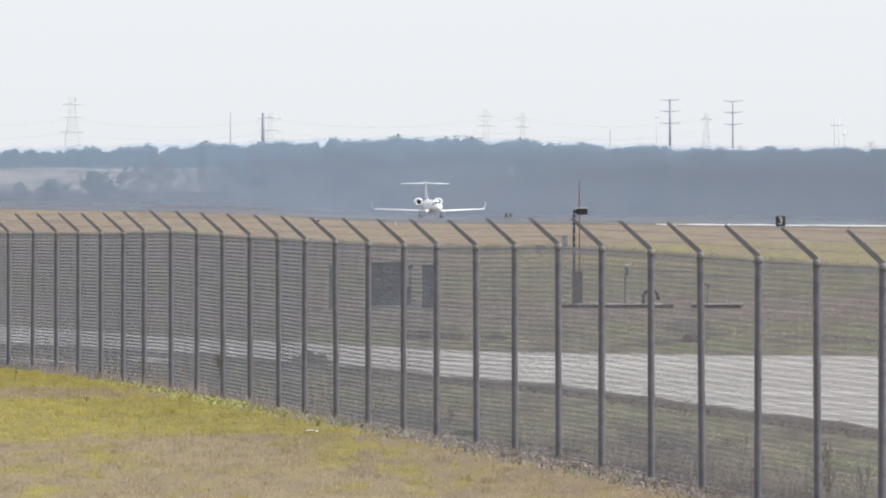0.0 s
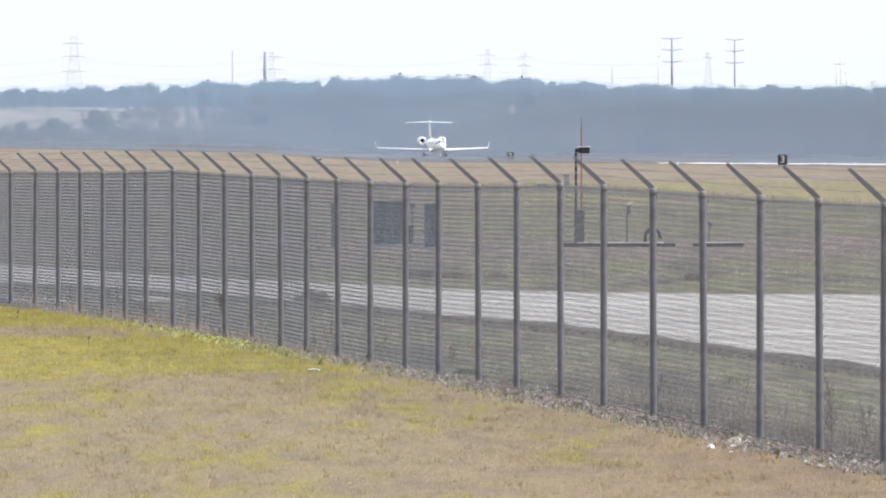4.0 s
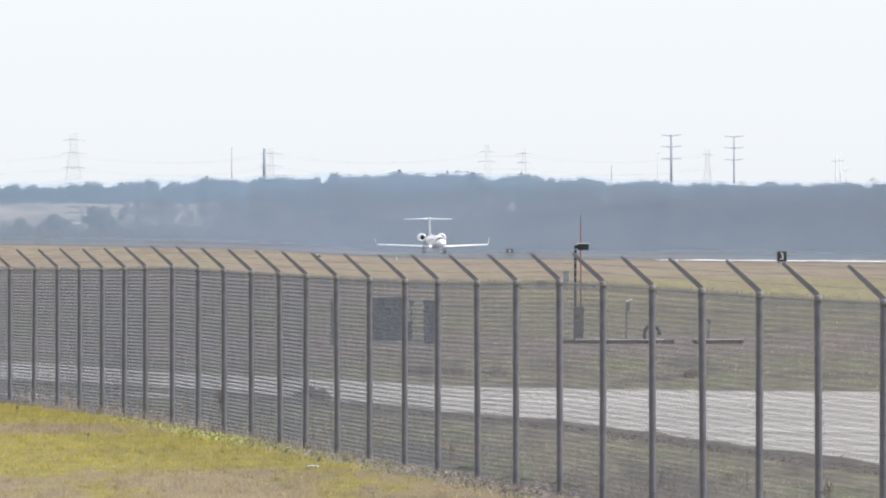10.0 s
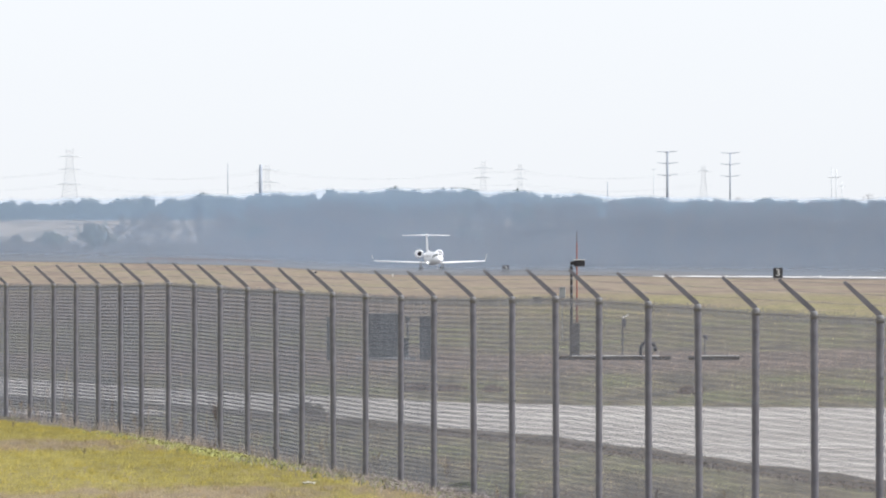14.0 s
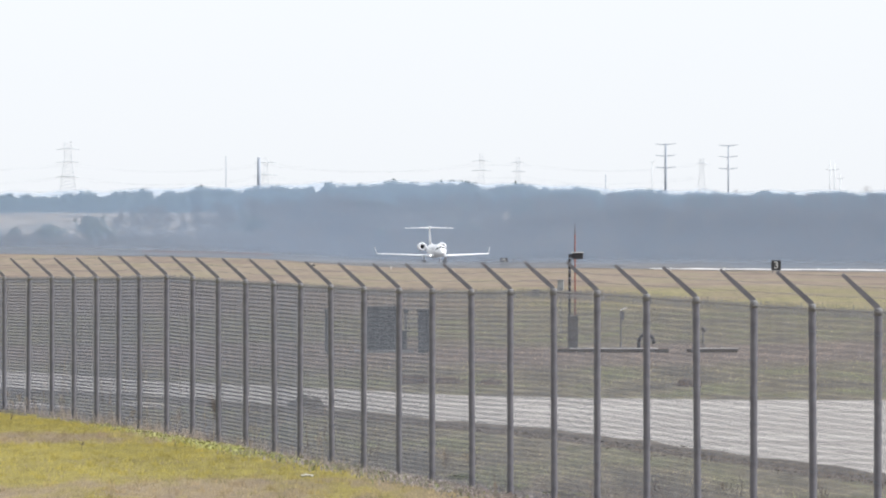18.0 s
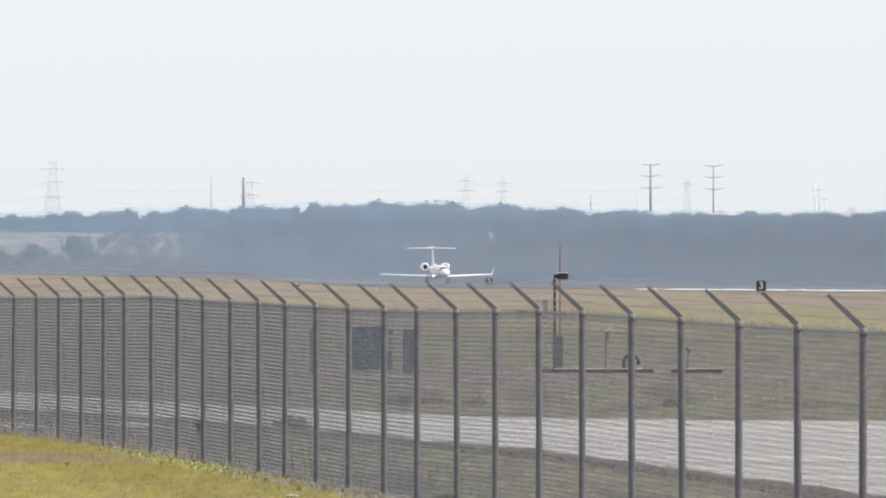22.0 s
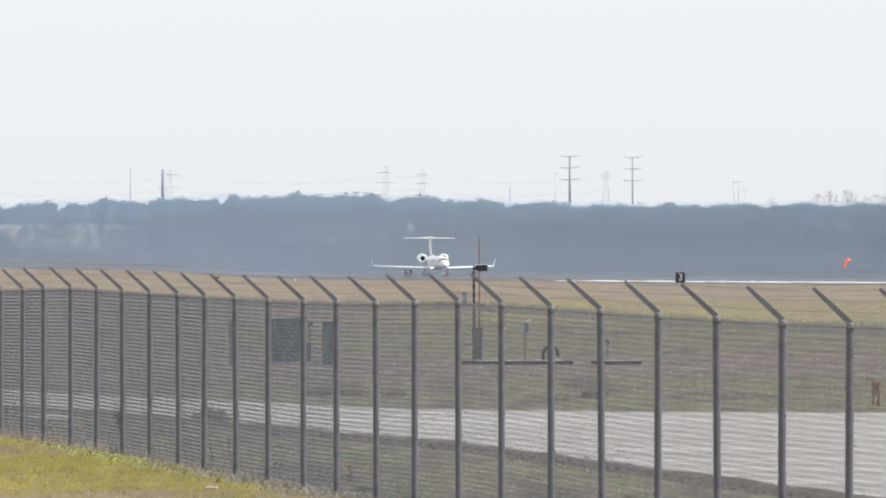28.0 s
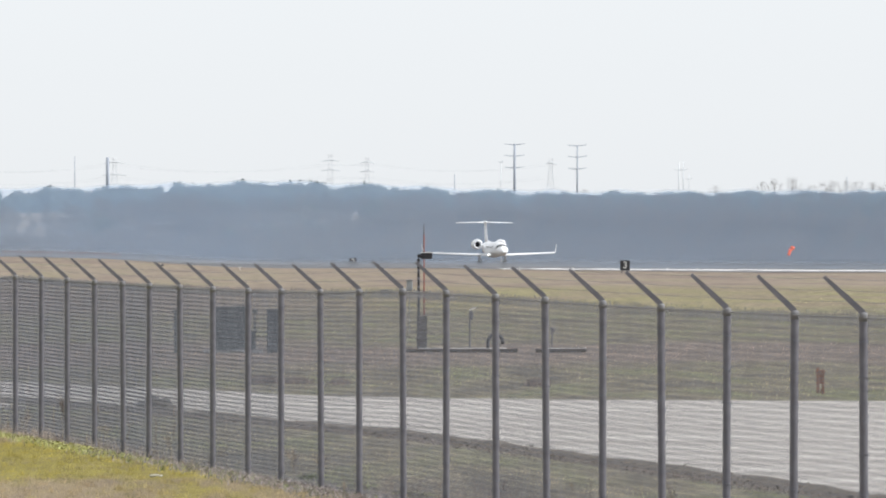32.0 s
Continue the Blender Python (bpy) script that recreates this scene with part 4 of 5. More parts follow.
def build_equipment():
    Y = 245.0
    k = Y / 16000
    X = lambda u: (u - 784) * k
    cabinet(X(681), Y, 0.92, 0.5, 1.22, "dark grey-green double-door equipment cabinet on a plinth", 2, 0.7)
    cabinet(X(720), Y - 0.1, 0.24, 0.3, 0.56, "low dark meter box beside the big cabinet")
    cabinet(X(761), Y, 0.42, 0.4, 1.15, "narrow dark grey-green equipment cabinet")
    cabinet(X(589), Y, 0.20, 0.25, 1.12, "slim dark cable pedestal")
    # meter on a post above the low box
    ob = thing("meter_post", (X(726), Y + 0.3, 0), "thin grey post with a small meter", "post")
    part("post", tube(bmesh.new(), [(0, 0, 0), (0, 0, 1.2)], 0.03, 8), GALV_PALE, ob)
    part("meter", box(bmesh.new(), (0, -0.05, 1.12), (0.14, 0.1, 0.1), 0.01), CABINET, ob)

    # sensor mast with a black visored head, and the orange whip mast beside it
    Y = 246.0
    k = Y / 16000
    ob = thing("sensor_mast", (X(1016), Y, 0), "black-and-grey mast with a dark boxy sensor head", "mast")
    part("post", tube(bmesh.new(), [(0, 0, 0), (0, 0, 2.55)], 0.036, 10), BLACK, ob)
    for z in (1.75, 1.98, 2.2, 2.4):
        part("band", tube(bmesh.new(), [(0, 0, z), (0, 0, z + 0.06)], 0.039, 10), GALV, ob, "grey clamp band")
    head = part("head", box(bmesh.new(), (0.22, 0, 2.62), (0.30, 0.2, 0.17), 0.02), BLACK, ob)
    # off-white plate paints the sunlit top of the black head
    part("hood", box(bmesh.new(), (0.22, -0.02, 2.715), (0.33, 0.26, 0.02), 0.005), PALE, head, "pale hood, sunlight put into its colour")
    part("neck", box(bmesh.new(), (0.03, 0, 2.62), (0.12, 0.1, 0.1), 0.01), BLACK, ob)
    part("junction_box", box(bmesh.new(), (0.09, -0.02, 0.52), (0.28, 0.2, 0.95), 0.02), DARK_BOX, ob, "dark brown-grey junction box")
    ob = thing("whip_mast", (X(1026), Y + 0.4, 0), "thin faded orange mast with a dark tip", "mast")
    part("shaft", tube(bmesh.new(), [(0, 0, 0), (0, 0, 3.2)], [0.026, 0.018], 8), ORANGE, ob)
    part("tip", tube(bmesh.new(), [(0, 0, 3.2), (0, 0, 3.5)], [0.018, 0.01], 8), GALV, ob)
    ob = thing("box_on_post", (X(1000) * 300 / 246, 300.0, gz(0, 300)), "small grey box on a post in the grass", "box")
    part("post", tube(bmesh.new(), [(0, 0, 0), (0, 0, 1.5)], 0.014, 8), CASE, ob)
    part("case", box(bmesh.new(), (0, 0, 1.60), (0.2, 0.15, 0.34), 0.02), CASE, ob)
    part("rain_cap", box(bmesh.new(), (0, -0.01, 1.785), (0.23, 0.19, 0.025), 0.006), CASE, ob)
    ob = thing("marker_box", (5.83, 542.0, gz(5.83, 542)), "small dark marker box in the grass", "box")
    part("case", box(bmesh.new(), (0, 0, 0.19), (0.5, 0.4, 0.36), 0.04), CASE, ob)
    part("lid", box(bmesh.new(), (0, -0.02, 0.385), (0.55, 0.46, 0.04), 0.01), GALV, ob)

    # small lamp with a tilted pale visor
    ob = thing("visored_lamp", (X(1109), Y, 0), "small field lamp on a thin post with a tilted pale visor", "lamp")
    part("post", tube(bmesh.new(), [(-0.04, 0, 0), (-0.04, 0, 0.9)], 0.022, 8), GALV, ob)
    part("housing", box(bmesh.new(), (0, 0, 1.0), (0.11, 0.14, 0.24), 0.02), GALV, ob)
    bm = box(bmesh.new(), (0, 0, 0), (0.2, 0.18, 0.035), 0.008)
    bmesh.ops.transform(bm, matrix=pose(0.04, 0, 1.18, 0, -24, 0), verts=bm.verts)
    part("visor", bm, PALE, ob, "sunlit off-white visor")

    # gooseneck vent pipe
    ob = thing("vent_pipe", (X(1152), Y + 0.3, 0), "dark gooseneck vent pipe bent over to the ground", "pipe")
    arc = [(-0.2, 0, 0), (-0.2, 0, 0.25)] + [(-0.2 * math.cos(t), 0, 0.28 + 0.2 * math.sin(t)) for t in np.linspace(0.3, math.pi - 0.2, 9)] + [(0.21, 0, 0.22)]
    part("pipe", tube(bmesh.new(), arc, 0.05, 10), DARK, ob, smooth=True)
    part("flange", tube(bmesh.new(), [(-0.2, 0, 0), (-0.2, 0, 0.04)], 0.09, 12), GALV, ob)

    # long low beams on the grass
    for u0, u1, g in ((984, 1190, 0), (1222, 1312, 1)):
        x0, x1 = X(u0), X(u1)
        ob = thing("low_beam", ((x0 + x1) / 2, Y - 0.6, 0), "long low concrete beam lying on the grass", "beam", "low beams", turn=1.0)
        # shaded side and sunlit top of one beam, painted as two pieces
        part("beam", box(bmesh.new(), (0, 0, 0.05), (x1 - x0, 0.4, 0.10), 0.015), DIRT, ob, "dark side, shade put into its colour")
        part("lit_top", box(bmesh.new(), (0.1, 0.02, 0.111), ((x1 - x0) * (0.75 if g == 0 else 0.85), 0.36, 0.022), 0.006), PALE, ob, "pale top, sunlight put into its colour")
    ob = thing("small_sensor", (X(1252), Y, 0), "small drooping sensor head on a thin post", "sensor")
    part("post", tube(bmesh.new(), [(0, 0, 0), (0, 0, 0.62)], 0.018, 8), GALV, ob)
    part("head", tube(bmesh.new(), [(-0.05, 0, 0.66), (0.02, 0, 0.64), (0.07, 0, 0.54)], [0.03, 0.04, 0.03], 8), GALV, ob)

    # rusty stump past the road
    ob = thing("rusty_marker", (10.5, 178.0, 0), "short rusty steel marker standing in the grass", "post")
    bm = box(bmesh.new(), (-0.05, 0, 0.27), (0.06, 0.08, 0.5), 0.01)
    box(bm, (0.05, 0, 0.24), (0.05, 0.08, 0.48), 0.01)
    box(bm, (0, 0, 0.44), (0.19, 0.09, 0.06), 0.01)
    box(bm, (0, 0, 0.3), (0.14, 0.04, 0.2), 0.01)
    part("frame", bm, RUST, ob)
    part("foot", tube(bmesh.new(), [(0.03, 0, -0.05), (0.03, 0, 0.1)], 0.03, 8), RUST, ob)


# ---- runway furniture ----
def text_mesh(name, body, size, mat, parent, m, label=""):
    cu = bpy.data.curves.new(name, "FONT")
    cu.body, cu.size, cu.align_x, cu.align_y, cu.extrude = body, size, "CENTER", "CENTER", 0.01
    tmp = bpy.data.objects.new("tmp", cu)
    me = bpy.data.meshes.new_from_object(tmp)
    bpy.data.objects.remove(tmp)
    me.materials.append(mat)
    ob = new(name, me)
    ob.parent = parent
    ob.matrix_local = m
    if label:
        tagged(ob, label)
    return ob


def distance_sign(x, y, digit):
    ob = thing("distance_sign", (x, y, gz(x, y)), "black runway distance sign with a white numeral " + digit, "sign", "distance signs")
    part("panel", box(bmesh.new(), (0, 0, 0.98), (1.2, 0.25, 1.25), 0.03), BLACK, ob)
    text_mesh("numeral", digit, 1.25, PALE, ob, pose(0, -0.14, 0.98, 90, 0, 0), "white numeral")
    for sx in (-0.4, 0.4):
        part("leg", tube(bmesh.new(), [(sx, 0, 0), (sx, 0, 0.4)], 0.05, 8), GALV, ob)
    return ob


def build_runway_things():
    distance_sign(42.2, 1130, "3")
    distance_sign(10.65, 1470, "2")
    # windsock on a mast
    y = 1400.0
    x = (1676 - 784) * y / 16000
    ob = thing("windsock", (x, y, gz(x, y)), "drooping orange windsock on a slim pale mast", "windsock")
    top = EYE - (361 - 350) * y / 16000 - gz(x, y)
    part("mast", tube(bmesh.new(), [(0, 0, 0), (0, 0, top)], [0.025, 0.018], 8), POLE, ob)
    mouth = (((-0.1, 0, 0), (1, 0, 0.1), 0.38), ((0.3, 0, 0.03), (1, 0, 0), 0.38), ((0.7, 0, -0.1), (1, 0, -0.4), 0.34))
    tail = (((0.05, 0.1, -0.2), (-0.4, 0, -1), 0.40), ((-0.3, 0.1, -0.8), (-0.3, 0, -1), 0.36), ((-0.55, 0.1, -1.6), (-0.3, 0, -1), 0.28))
    for name, loops in (("sock_mouth", mouth), ("sock_tail", tail)):
        bm = rings(bmesh.new(), [circle(Vector(c) * 0.72 + Vector((0, 0, top)), d, r * 0.72, 14) for c, d, r in loops])
        part(name, bm, SOCK, ob, smooth=True)
    for u in (1105, 1195, 1290, 1457, 1632, 1510, 700, 560):
        y = 1300.0
        x = (u - 784) * y / 16000
        ob = thing("edge_light", (x, y, gz(x, y)), "small white runway edge light on a short stem", "light", "runway edge lights")
        part("stem", tube(bmesh.new(), [(0, 0, 0), (0, 0, 0.38)], 0.05, 8), PALE, ob)
        part("dome", rings(bmesh.new(), [circle((0, 0, z), (0, 0, 1), r, 10) for z, r in ((0.3, 0.08), (0.36, 0.09), (0.42, 0.06), (0.45, 0.02))]), PALE, ob, smooth=True)


def build_barricades():
    """A row of low red-and-white boards across the closed end of the taxiway, half lost in the shimmer."""
    red = material("faded red board", (0.34, 0.17, 0.17), (0.42, 0.21, 0.20), 6.0, 0.7)
    first = None
    for i in range(12):
        x, y = -47.6 + 1.78 * i, 1475.0 + 3 * math.sin(i)
        m = pose(x, y, gz(x, y), 0, 0, 4 * math.sin(3 * i))
        if first:
            copy_thing(first, m)
            continue
        first = thing("barricade", (0, 0, 0), "low faded red-and-white barricade board on the airfield", "barricade", "barricades")
        for k in range(5):
            part("stripe", box(bmesh.new(), (-0.56 + 0.28 * k, 0, 0.72), (0.28, 0.05, 0.36), 0.008), CASE if k % 2 else red, first)
        for sx in (-0.5, 0.5):
            part("leg", box(bmesh.new(), (sx, 0, 0.28), (0.07, 0.3, 0.56), 0.01), CASE, first)
        first.matrix_world = m
    ob = thing("runway_fixture", (-18.3, 1300.0, gz(-18.3, 1300.0)), "low dark metal fixture on the grass beside the runway", "fixture")
    part("body", box(bmesh.new(), (0, 0, 0.17), (1.1, 0.5, 0.14), 0.03), BLACK, ob)
    part("hood", box(bmesh.new(), (0.3, 0, 0.27), (0.35, 0.4, 0.08), 0.02), GALV, ob)
    for sx in (-0.4, 0.4):
        part("foot", tube(bmesh.new(), [(sx, 0, 0), (sx, 0, 0.12)], 0.05, 8), GALV, ob)


# ---- the jet ----
def airfoil(le, chord, thick, up=(0, 0, 1), aft=(0, 1, 0), n=8):
    """Ring of an aerofoil section: nose at le, chord along aft."""
    le, up, aft = Vector(le), Vector(up), Vector(aft)
    pts = []
    for i in range(n + 1):
        t = i / n
        pts.append((t, 0.5 * thick * 2.6 * (0.5 * math.sqrt(t) - 0.38 * t - 0.12 * t ** 3)))
    ring = [le + aft * (t * chord) + up * (h * chord) for t, h in pts]
    ring += [le + aft * (t * chord) - up * (h * 0.7 * chord) for t, h in pts[-2:0:-1]]
    return ring


def build_jet():
    """Twin-engine business jet, nose towards -y; the origin lies on the ground below the fin's top."""
    jet = new("business_jet")
    tagged(jet, "white twin-engine business jet with a T-tail and winglets", "airplane")
    # fuselage stations: y, centre height, half width, half height
    st = ((-25.2, 2.30, 0.05, 0.05), (-25.0, 2.32, 0.24, 0.22), (-24.4, 2.38, 0.55, 0.48), (-23.4, 2.48, 0.86, 0.76), (-22.4, 2.60, 1.05, 1.0), (-21.2, 2.70, 1.16, 1.16),
          (-19.5, 2.74, 1.2, 1.22), (-12.0, 2.74, 1.2, 1.22), (-6.5, 2.78, 1.18, 1.2), (-3.5, 2.98, 0.98, 1.0), (-1.0, 3.25, 0.62, 0.66), (0.6, 3.45, 0.25, 0.28), (0.9, 3.5, 0.06, 0.08))
    bm = rings(bmesh.new(), [circle((0, y, z), (0, 1, 0), w, 28, h / w) for y, z, w, h in st])
    body = part("fuselage", bm, WHITE, jet, smooth=True)
    # cockpit windows: curved panels just proud of the skin
    def skin(y, ang, lift=0.012):
        for (y0, z0, w0, h0), (y1, z1, w1, h1) in zip(st, st[1:]):
            if y0 <= y <= y1:
                t = (y - y0) / (y1 - y0)
                z, w, h = z0 + (z1 - z0) * t, w0 + (w1 - w0) * t + lift, h0 + (h1 - h0) * t + lift
                return Vector((w * math.sin(ang), y, z + h * math.cos(ang)))
    for a0, a1, y0, y1 in ((-0.05, -0.62, -23.35, -22.35), (0.05, 0.62, -23.35, -22.35), (-0.7, -1.15, -23.0, -22.0), (0.7, 1.15, -23.0, -22.0), (-1.2, -1.5, -22.4, -21.6), (1.2, 1.5, -22.4, -21.6)):
        bm = bmesh.new()
        grid = [[bm.verts.new(skin(y0 + (y1 - y0) * j / 3, a0 + (a1 - a0) * i / 4)) for i in range(5)] for j in range(4)]
        for j in range(3):
            for i in range(4):
                bm.faces.new((grid[j][i], grid[j][i + 1], grid[j + 1][i + 1], grid[j + 1][i]))
        part("windshield", bm, DARK_GLASS, body, smooth=True)
    for s in (-1, 1):
        for i in range(6):
            y = -19.2 + 1.75 * i
            bm = bmesh.new()
            c = skin(y, s * 1.25)
            ring = [bm.verts.new(skin(y + 0.33 * math.cos(t), s * (1.25 + 0.2 * math.sin(t)))) for t in np.linspace(0, 6.283, 15)[:-1]]
            bm.faces.new(ring)
            part("cabin_window", bm, DARK_GLASS, body)
    # wings with dihedral and sweep
    for s in (-1, 1):
        sec = [airfoil((s * x, y, z), c, t, (0, -0.045, 0.999), (0, 0.999, 0.045)) for x, y, z, c, t in ((0.6, -14.3, 1.66, 6.0, 0.16), (3.2, -12.6, 1.74, 4.5, 0.19), (7.2, -9.9, 1.92, 3.0, 0.25), (10.9, -7.6, 2.08, 1.9, 0.29), (11.25, -7.3, 2.11, 1.7, 0.24))]
        wing = part("wing", rings(bmesh.new(), sec), WHITE, jet, smooth=True)
        sec = [airfoil((s * x, y, z), c, 0.09, (-s * 0.97, 0, 0.22)) for x, y, z, c in ((11.22, -7.3, 2.14, 1.65), (11.4, -6.7, 2.5, 1.2), (11.66, -5.9, 3.55, 0.6))]
        part("winglet", rings(bmesh.new(), sec), WHITE, wing, smooth=True)
        sec = [airfoil((s * x, y, z), c, 0.16, (0, -0.045, 0.999), (0, 0.999, 0.045)) for x, y, z, c in ((1.5, -8.6, 1.86, 1.35), (4.5, -8.0, 1.94, 1.1), (7.6, -7.2, 2.06, 0.85))]
        part("flap", rings(bmesh.new(), sec), WHITE, wing, "wing flap along the trailing edge", smooth=True)
        bm = bmesh.new()
        for k in (3.6, 6.2, 8.6):
            tube(bm, [(s * k, -9.6 + 0.52 * (k - 3), 1.74 + 0.04 * k), (s * k, -7.6 + 0.35 * (k - 3), 1.76 + 0.04 * k)], [0.05, 0.09], 8)
        part("flap_fairings", bm, WHITE, wing)
        # engine: nacelle shell, lip, fan face, pylon
        x, z = s * 2.02, 3.55
        out = ((-6.6, 0.49), (-6.75, 0.62), (-6.5, 0.78), (-5.6, 0.86), (-4.4, 0.86), (-3.0, 0.74), (-2.2, 0.60))
        bm = rings(bmesh.new(), [circle((x, y, z), (0, 1, 0), r, 24) for y, r in ((-5.9, 0.43),) + out + ((-2.3, 0.5), (-2.8, 0.46))], cap=False)
        eng = part("engine", bm, WHITE, jet, smooth=True)
        part("fan_face", rings(bmesh.new(), [circle((x, y, z), (0, 1, 0), r, 20) for y, r in ((-6.15, 0.03), (-6.0, 0.15), (-5.9, 0.2), (-5.88, 0.43))]), DARK, eng, "dark engine inlet", smooth=True)
        part("inlet_lip", rings(bmesh.new(), [circle((x, y, z), (0, 1, 0), r, 24) for y, r in ((-6.6, 0.485), (-6.72, 0.54), (-6.77, 0.64), (-6.6, 0.765))], cap=False), CHROME, eng, "polished inlet lip", smooth=True)
        part("exhaust", rings(bmesh.new(), [circle((x, y, z), (0, 1, 0), r, 20) for y, r in ((-2.85, 0.45), (-2.4, 0.44))]), DARK, eng)
        sec = [airfoil((xx, -5.8, zz), 3.2, 0.1) for xx, zz in ((s * 0.8, 3.3), (s * 1.5, 3.45))]
        part("engine_pylon", rings(bmesh.new(), sec), WHITE, jet, smooth=True)
        # tailplane half
        sec = [airfoil((s * x, y, zz), c, 0.15, (0, -0.05, 0.999), (0, 0.999, 0.05)) for x, y, zz, c in ((0.0, -2.0, 7.30, 2.9), (2.5, -0.9, 7.27, 2.1), (4.75, 0.2, 7.24, 1.25), (4.88, 0.4, 7.24, 1.0))]
        part("tailplane", rings(bmesh.new(), sec), WHITE, jet, smooth=True)
    # fin and its bullet
    sec = [airfoil((0, y, z), c, t, (1, 0, 0)) for y, z, c, t in ((-5.2, 3.7, 5.2, 0.09), (-4.0, 4.6, 4.4, 0.09), (-2.1, 7.3, 3.0, 0.10))]
    part("fin", rings(bmesh.new(), sec), WHITE, jet, smooth=True)
    part("fin_bullet", rings(bmesh.new(), [circle((0, y, 7.38), (0, 1, 0), r, 12) for y, r in ((-2.7, 0.05), (-2.2, 0.2), (-0.8, 0.26), (0.6, 0.18), (1.2, 0.04))]), WHITE, jet, smooth=True)
    part("dorsal_fairing", rings(bmesh.new(), [circle((0, y, z), (0, 1, 0), r, 12) for y, z, r in ((-9.5, 3.85, 0.05), (-7.0, 3.9, 0.22), (-4.5, 3.95, 0.28))]), WHITE, jet, smooth=True)
    part("belly_fairing", rings(bmesh.new(), [circle((0, y, 1.78), (0, 1, 0), w, 16, 0.35) for y, w in ((-15.4, 0.2), (-14.2, 1.1), (-11.0, 1.35), (-8.6, 1.1), (-7.6, 0.25))]), WHITE, jet, smooth=True)
    # landing gear
    def wheel(x, y, r, w, parent):
        prof = ((-w / 2, r * 0.7), (-w / 2, r * 0.9), (-w * 0.32, r), (w * 0.32, r), (w / 2, r * 0.9), (w / 2, r * 0.7))
        tyre = part("tyre", rings(bmesh.new(), [circle((x + d, y, r), (1, 0, 0), q, 20) for d, q in prof]), RUBBER, parent)
        part("rim", rings(bmesh.new(), [circle((x + d, y, r), (1, 0, 0), r * 0.55, 14) for d in (-w * 0.53, w * 0.53)]), GALV_PALE, parent, "pale alloy rim")
        return tyre
    for s in (-1, 1):
        leg = part("main_gear", tube(bmesh.new(), [(s * 2.09, -9.9, 1.75), (s * 2.09, -9.9, 0.42)], [0.11, 0.08], 10), WHITE, jet)
        part("gear_door", box(bmesh.new(), (s * 2.32, -9.9, 1.25), (0.04, 0.8, 0.9), 0.01), WHITE, leg)
        for dx in (-0.26, 0.26):
            wheel(s * 2.09 + dx, -9.9, 0.44, 0.26, leg)
    nose = part("nose_gear", tube(bmesh.new(), [(0, -21.6, 1.6), (0, -21.7, 0.3)], [0.09, 0.06], 10), WHITE, jet)
    for dx in (-0.19, 0.19):
        wheel(dx, -21.7, 0.28, 0.18, nose)
    part("taxi_light", rings(bmesh.new(), [circle((0, y, 1.05), (0, 1, 0), r, 12) for y, r in ((-21.95, 0.1), (-21.85, 0.12), (-21.75, 0.05))]), DARK_GLASS, nose, "round glass taxi light")
    for s in (-1, 1):
        part("landing_light", rings(bmesh.new(), [circle((s * 1.25, y, 1.80), (0, 1, 0), r, 12) for y, r in ((-14.25, 0.14), (-14.15, 0.15), (-13.9, 0.06))]), LAMP, jet, "lit landing light")
    return jet


# ---- grass, weeds and litter ----
def blades(seed, count, region, h0, h1, width, mat, name, label, lean=0.5):
    """Many thin bent blades, two triangles each, over a stretch of ground."""
    rng = np.random.default_rng(seed)
    x, y = region(rng, count)
    n = len(x)
    h = rng.uniform(h0, h1, n) * (0.7 + 0.6 * rng.random(n))
    ang = rng.uniform(0, 6.283, n)
    dx, dy = np.cos(ang), np.sin(ang)
    ln = rng.uniform(0.1, 1.0, n) * lean * h
    w = width * rng.uniform(0.6, 1.3, n)
    z = ground_z(x, y) - 0.01
    a_ = rng.uniform(0.15, 1.4, n)                # blades turn a face to the sun
    sx, sy = np.cos(a_) * w, np.sin(a_) * w
    v = np.empty((n, 5, 3))
    v[:, 0] = np.stack([x - sx, y - sy, z], 1)
    v[:, 1] = np.stack([x + sx, y + sy, z], 1)
    v[:, 2] = np.stack([x + dx * ln * 0.35 - sx * 0.7, y + dy * ln * 0.35 - sy * 0.7, z + h * 0.6], 1)
    v[:, 3] = np.stack([x + dx * ln * 0.35 + sx * 0.7, y + dy * ln * 0.35 + sy * 0.7, z + h * 0.6], 1)
    v[:, 4] = np.stack([x + dx * ln, y + dy * ln, z + h], 1)
    b = np.arange(n)[:, None] * 5
    f = np.concatenate([b + np.array([[0, 1, 3]]), b + np.array([[0, 3, 2]]), b + np.array([[2, 3, 4]])])
    turf = mat in (BLADES, OLIVE_TUFT, STRAW_TUFT)
    ob = sheet(name, v.reshape(-1, 3), f, mat, smooth=turf)
    if not turf:
        return tagged(ob, label, "grass", kind="stuff")
    up = np.repeat(np.stack([dx * 0.25, dy * 0.25, np.ones(n)], 1), 5, axis=0)      # soft sward: blades shade like the turf they form
    ob.data.normals_split_custom_set_from_vertices(up.tolist())
    return tagged(ob, label, "grass", kind="stuff")


def near_bank(rng, count):
    y = 60 + 110 * rng.random(count) ** 1.15
    half = y * 0.052
    x = -half + (np.minimum(np.minimum(fence_x(y) - 0.15, y * 0.060), (119.6 - y) / 4.55 + 100 * (y < 139)) + half) * rng.random(count)
    return x, y


def fence_strip(rng, count):
    y = np.where(rng.random(count) < 0.12, rng.uniform(125, 165, count), rng.uniform(68, 126, count))
    return fence_x(y) + rng.normal(0.0, 0.22, count) - 0.08, y


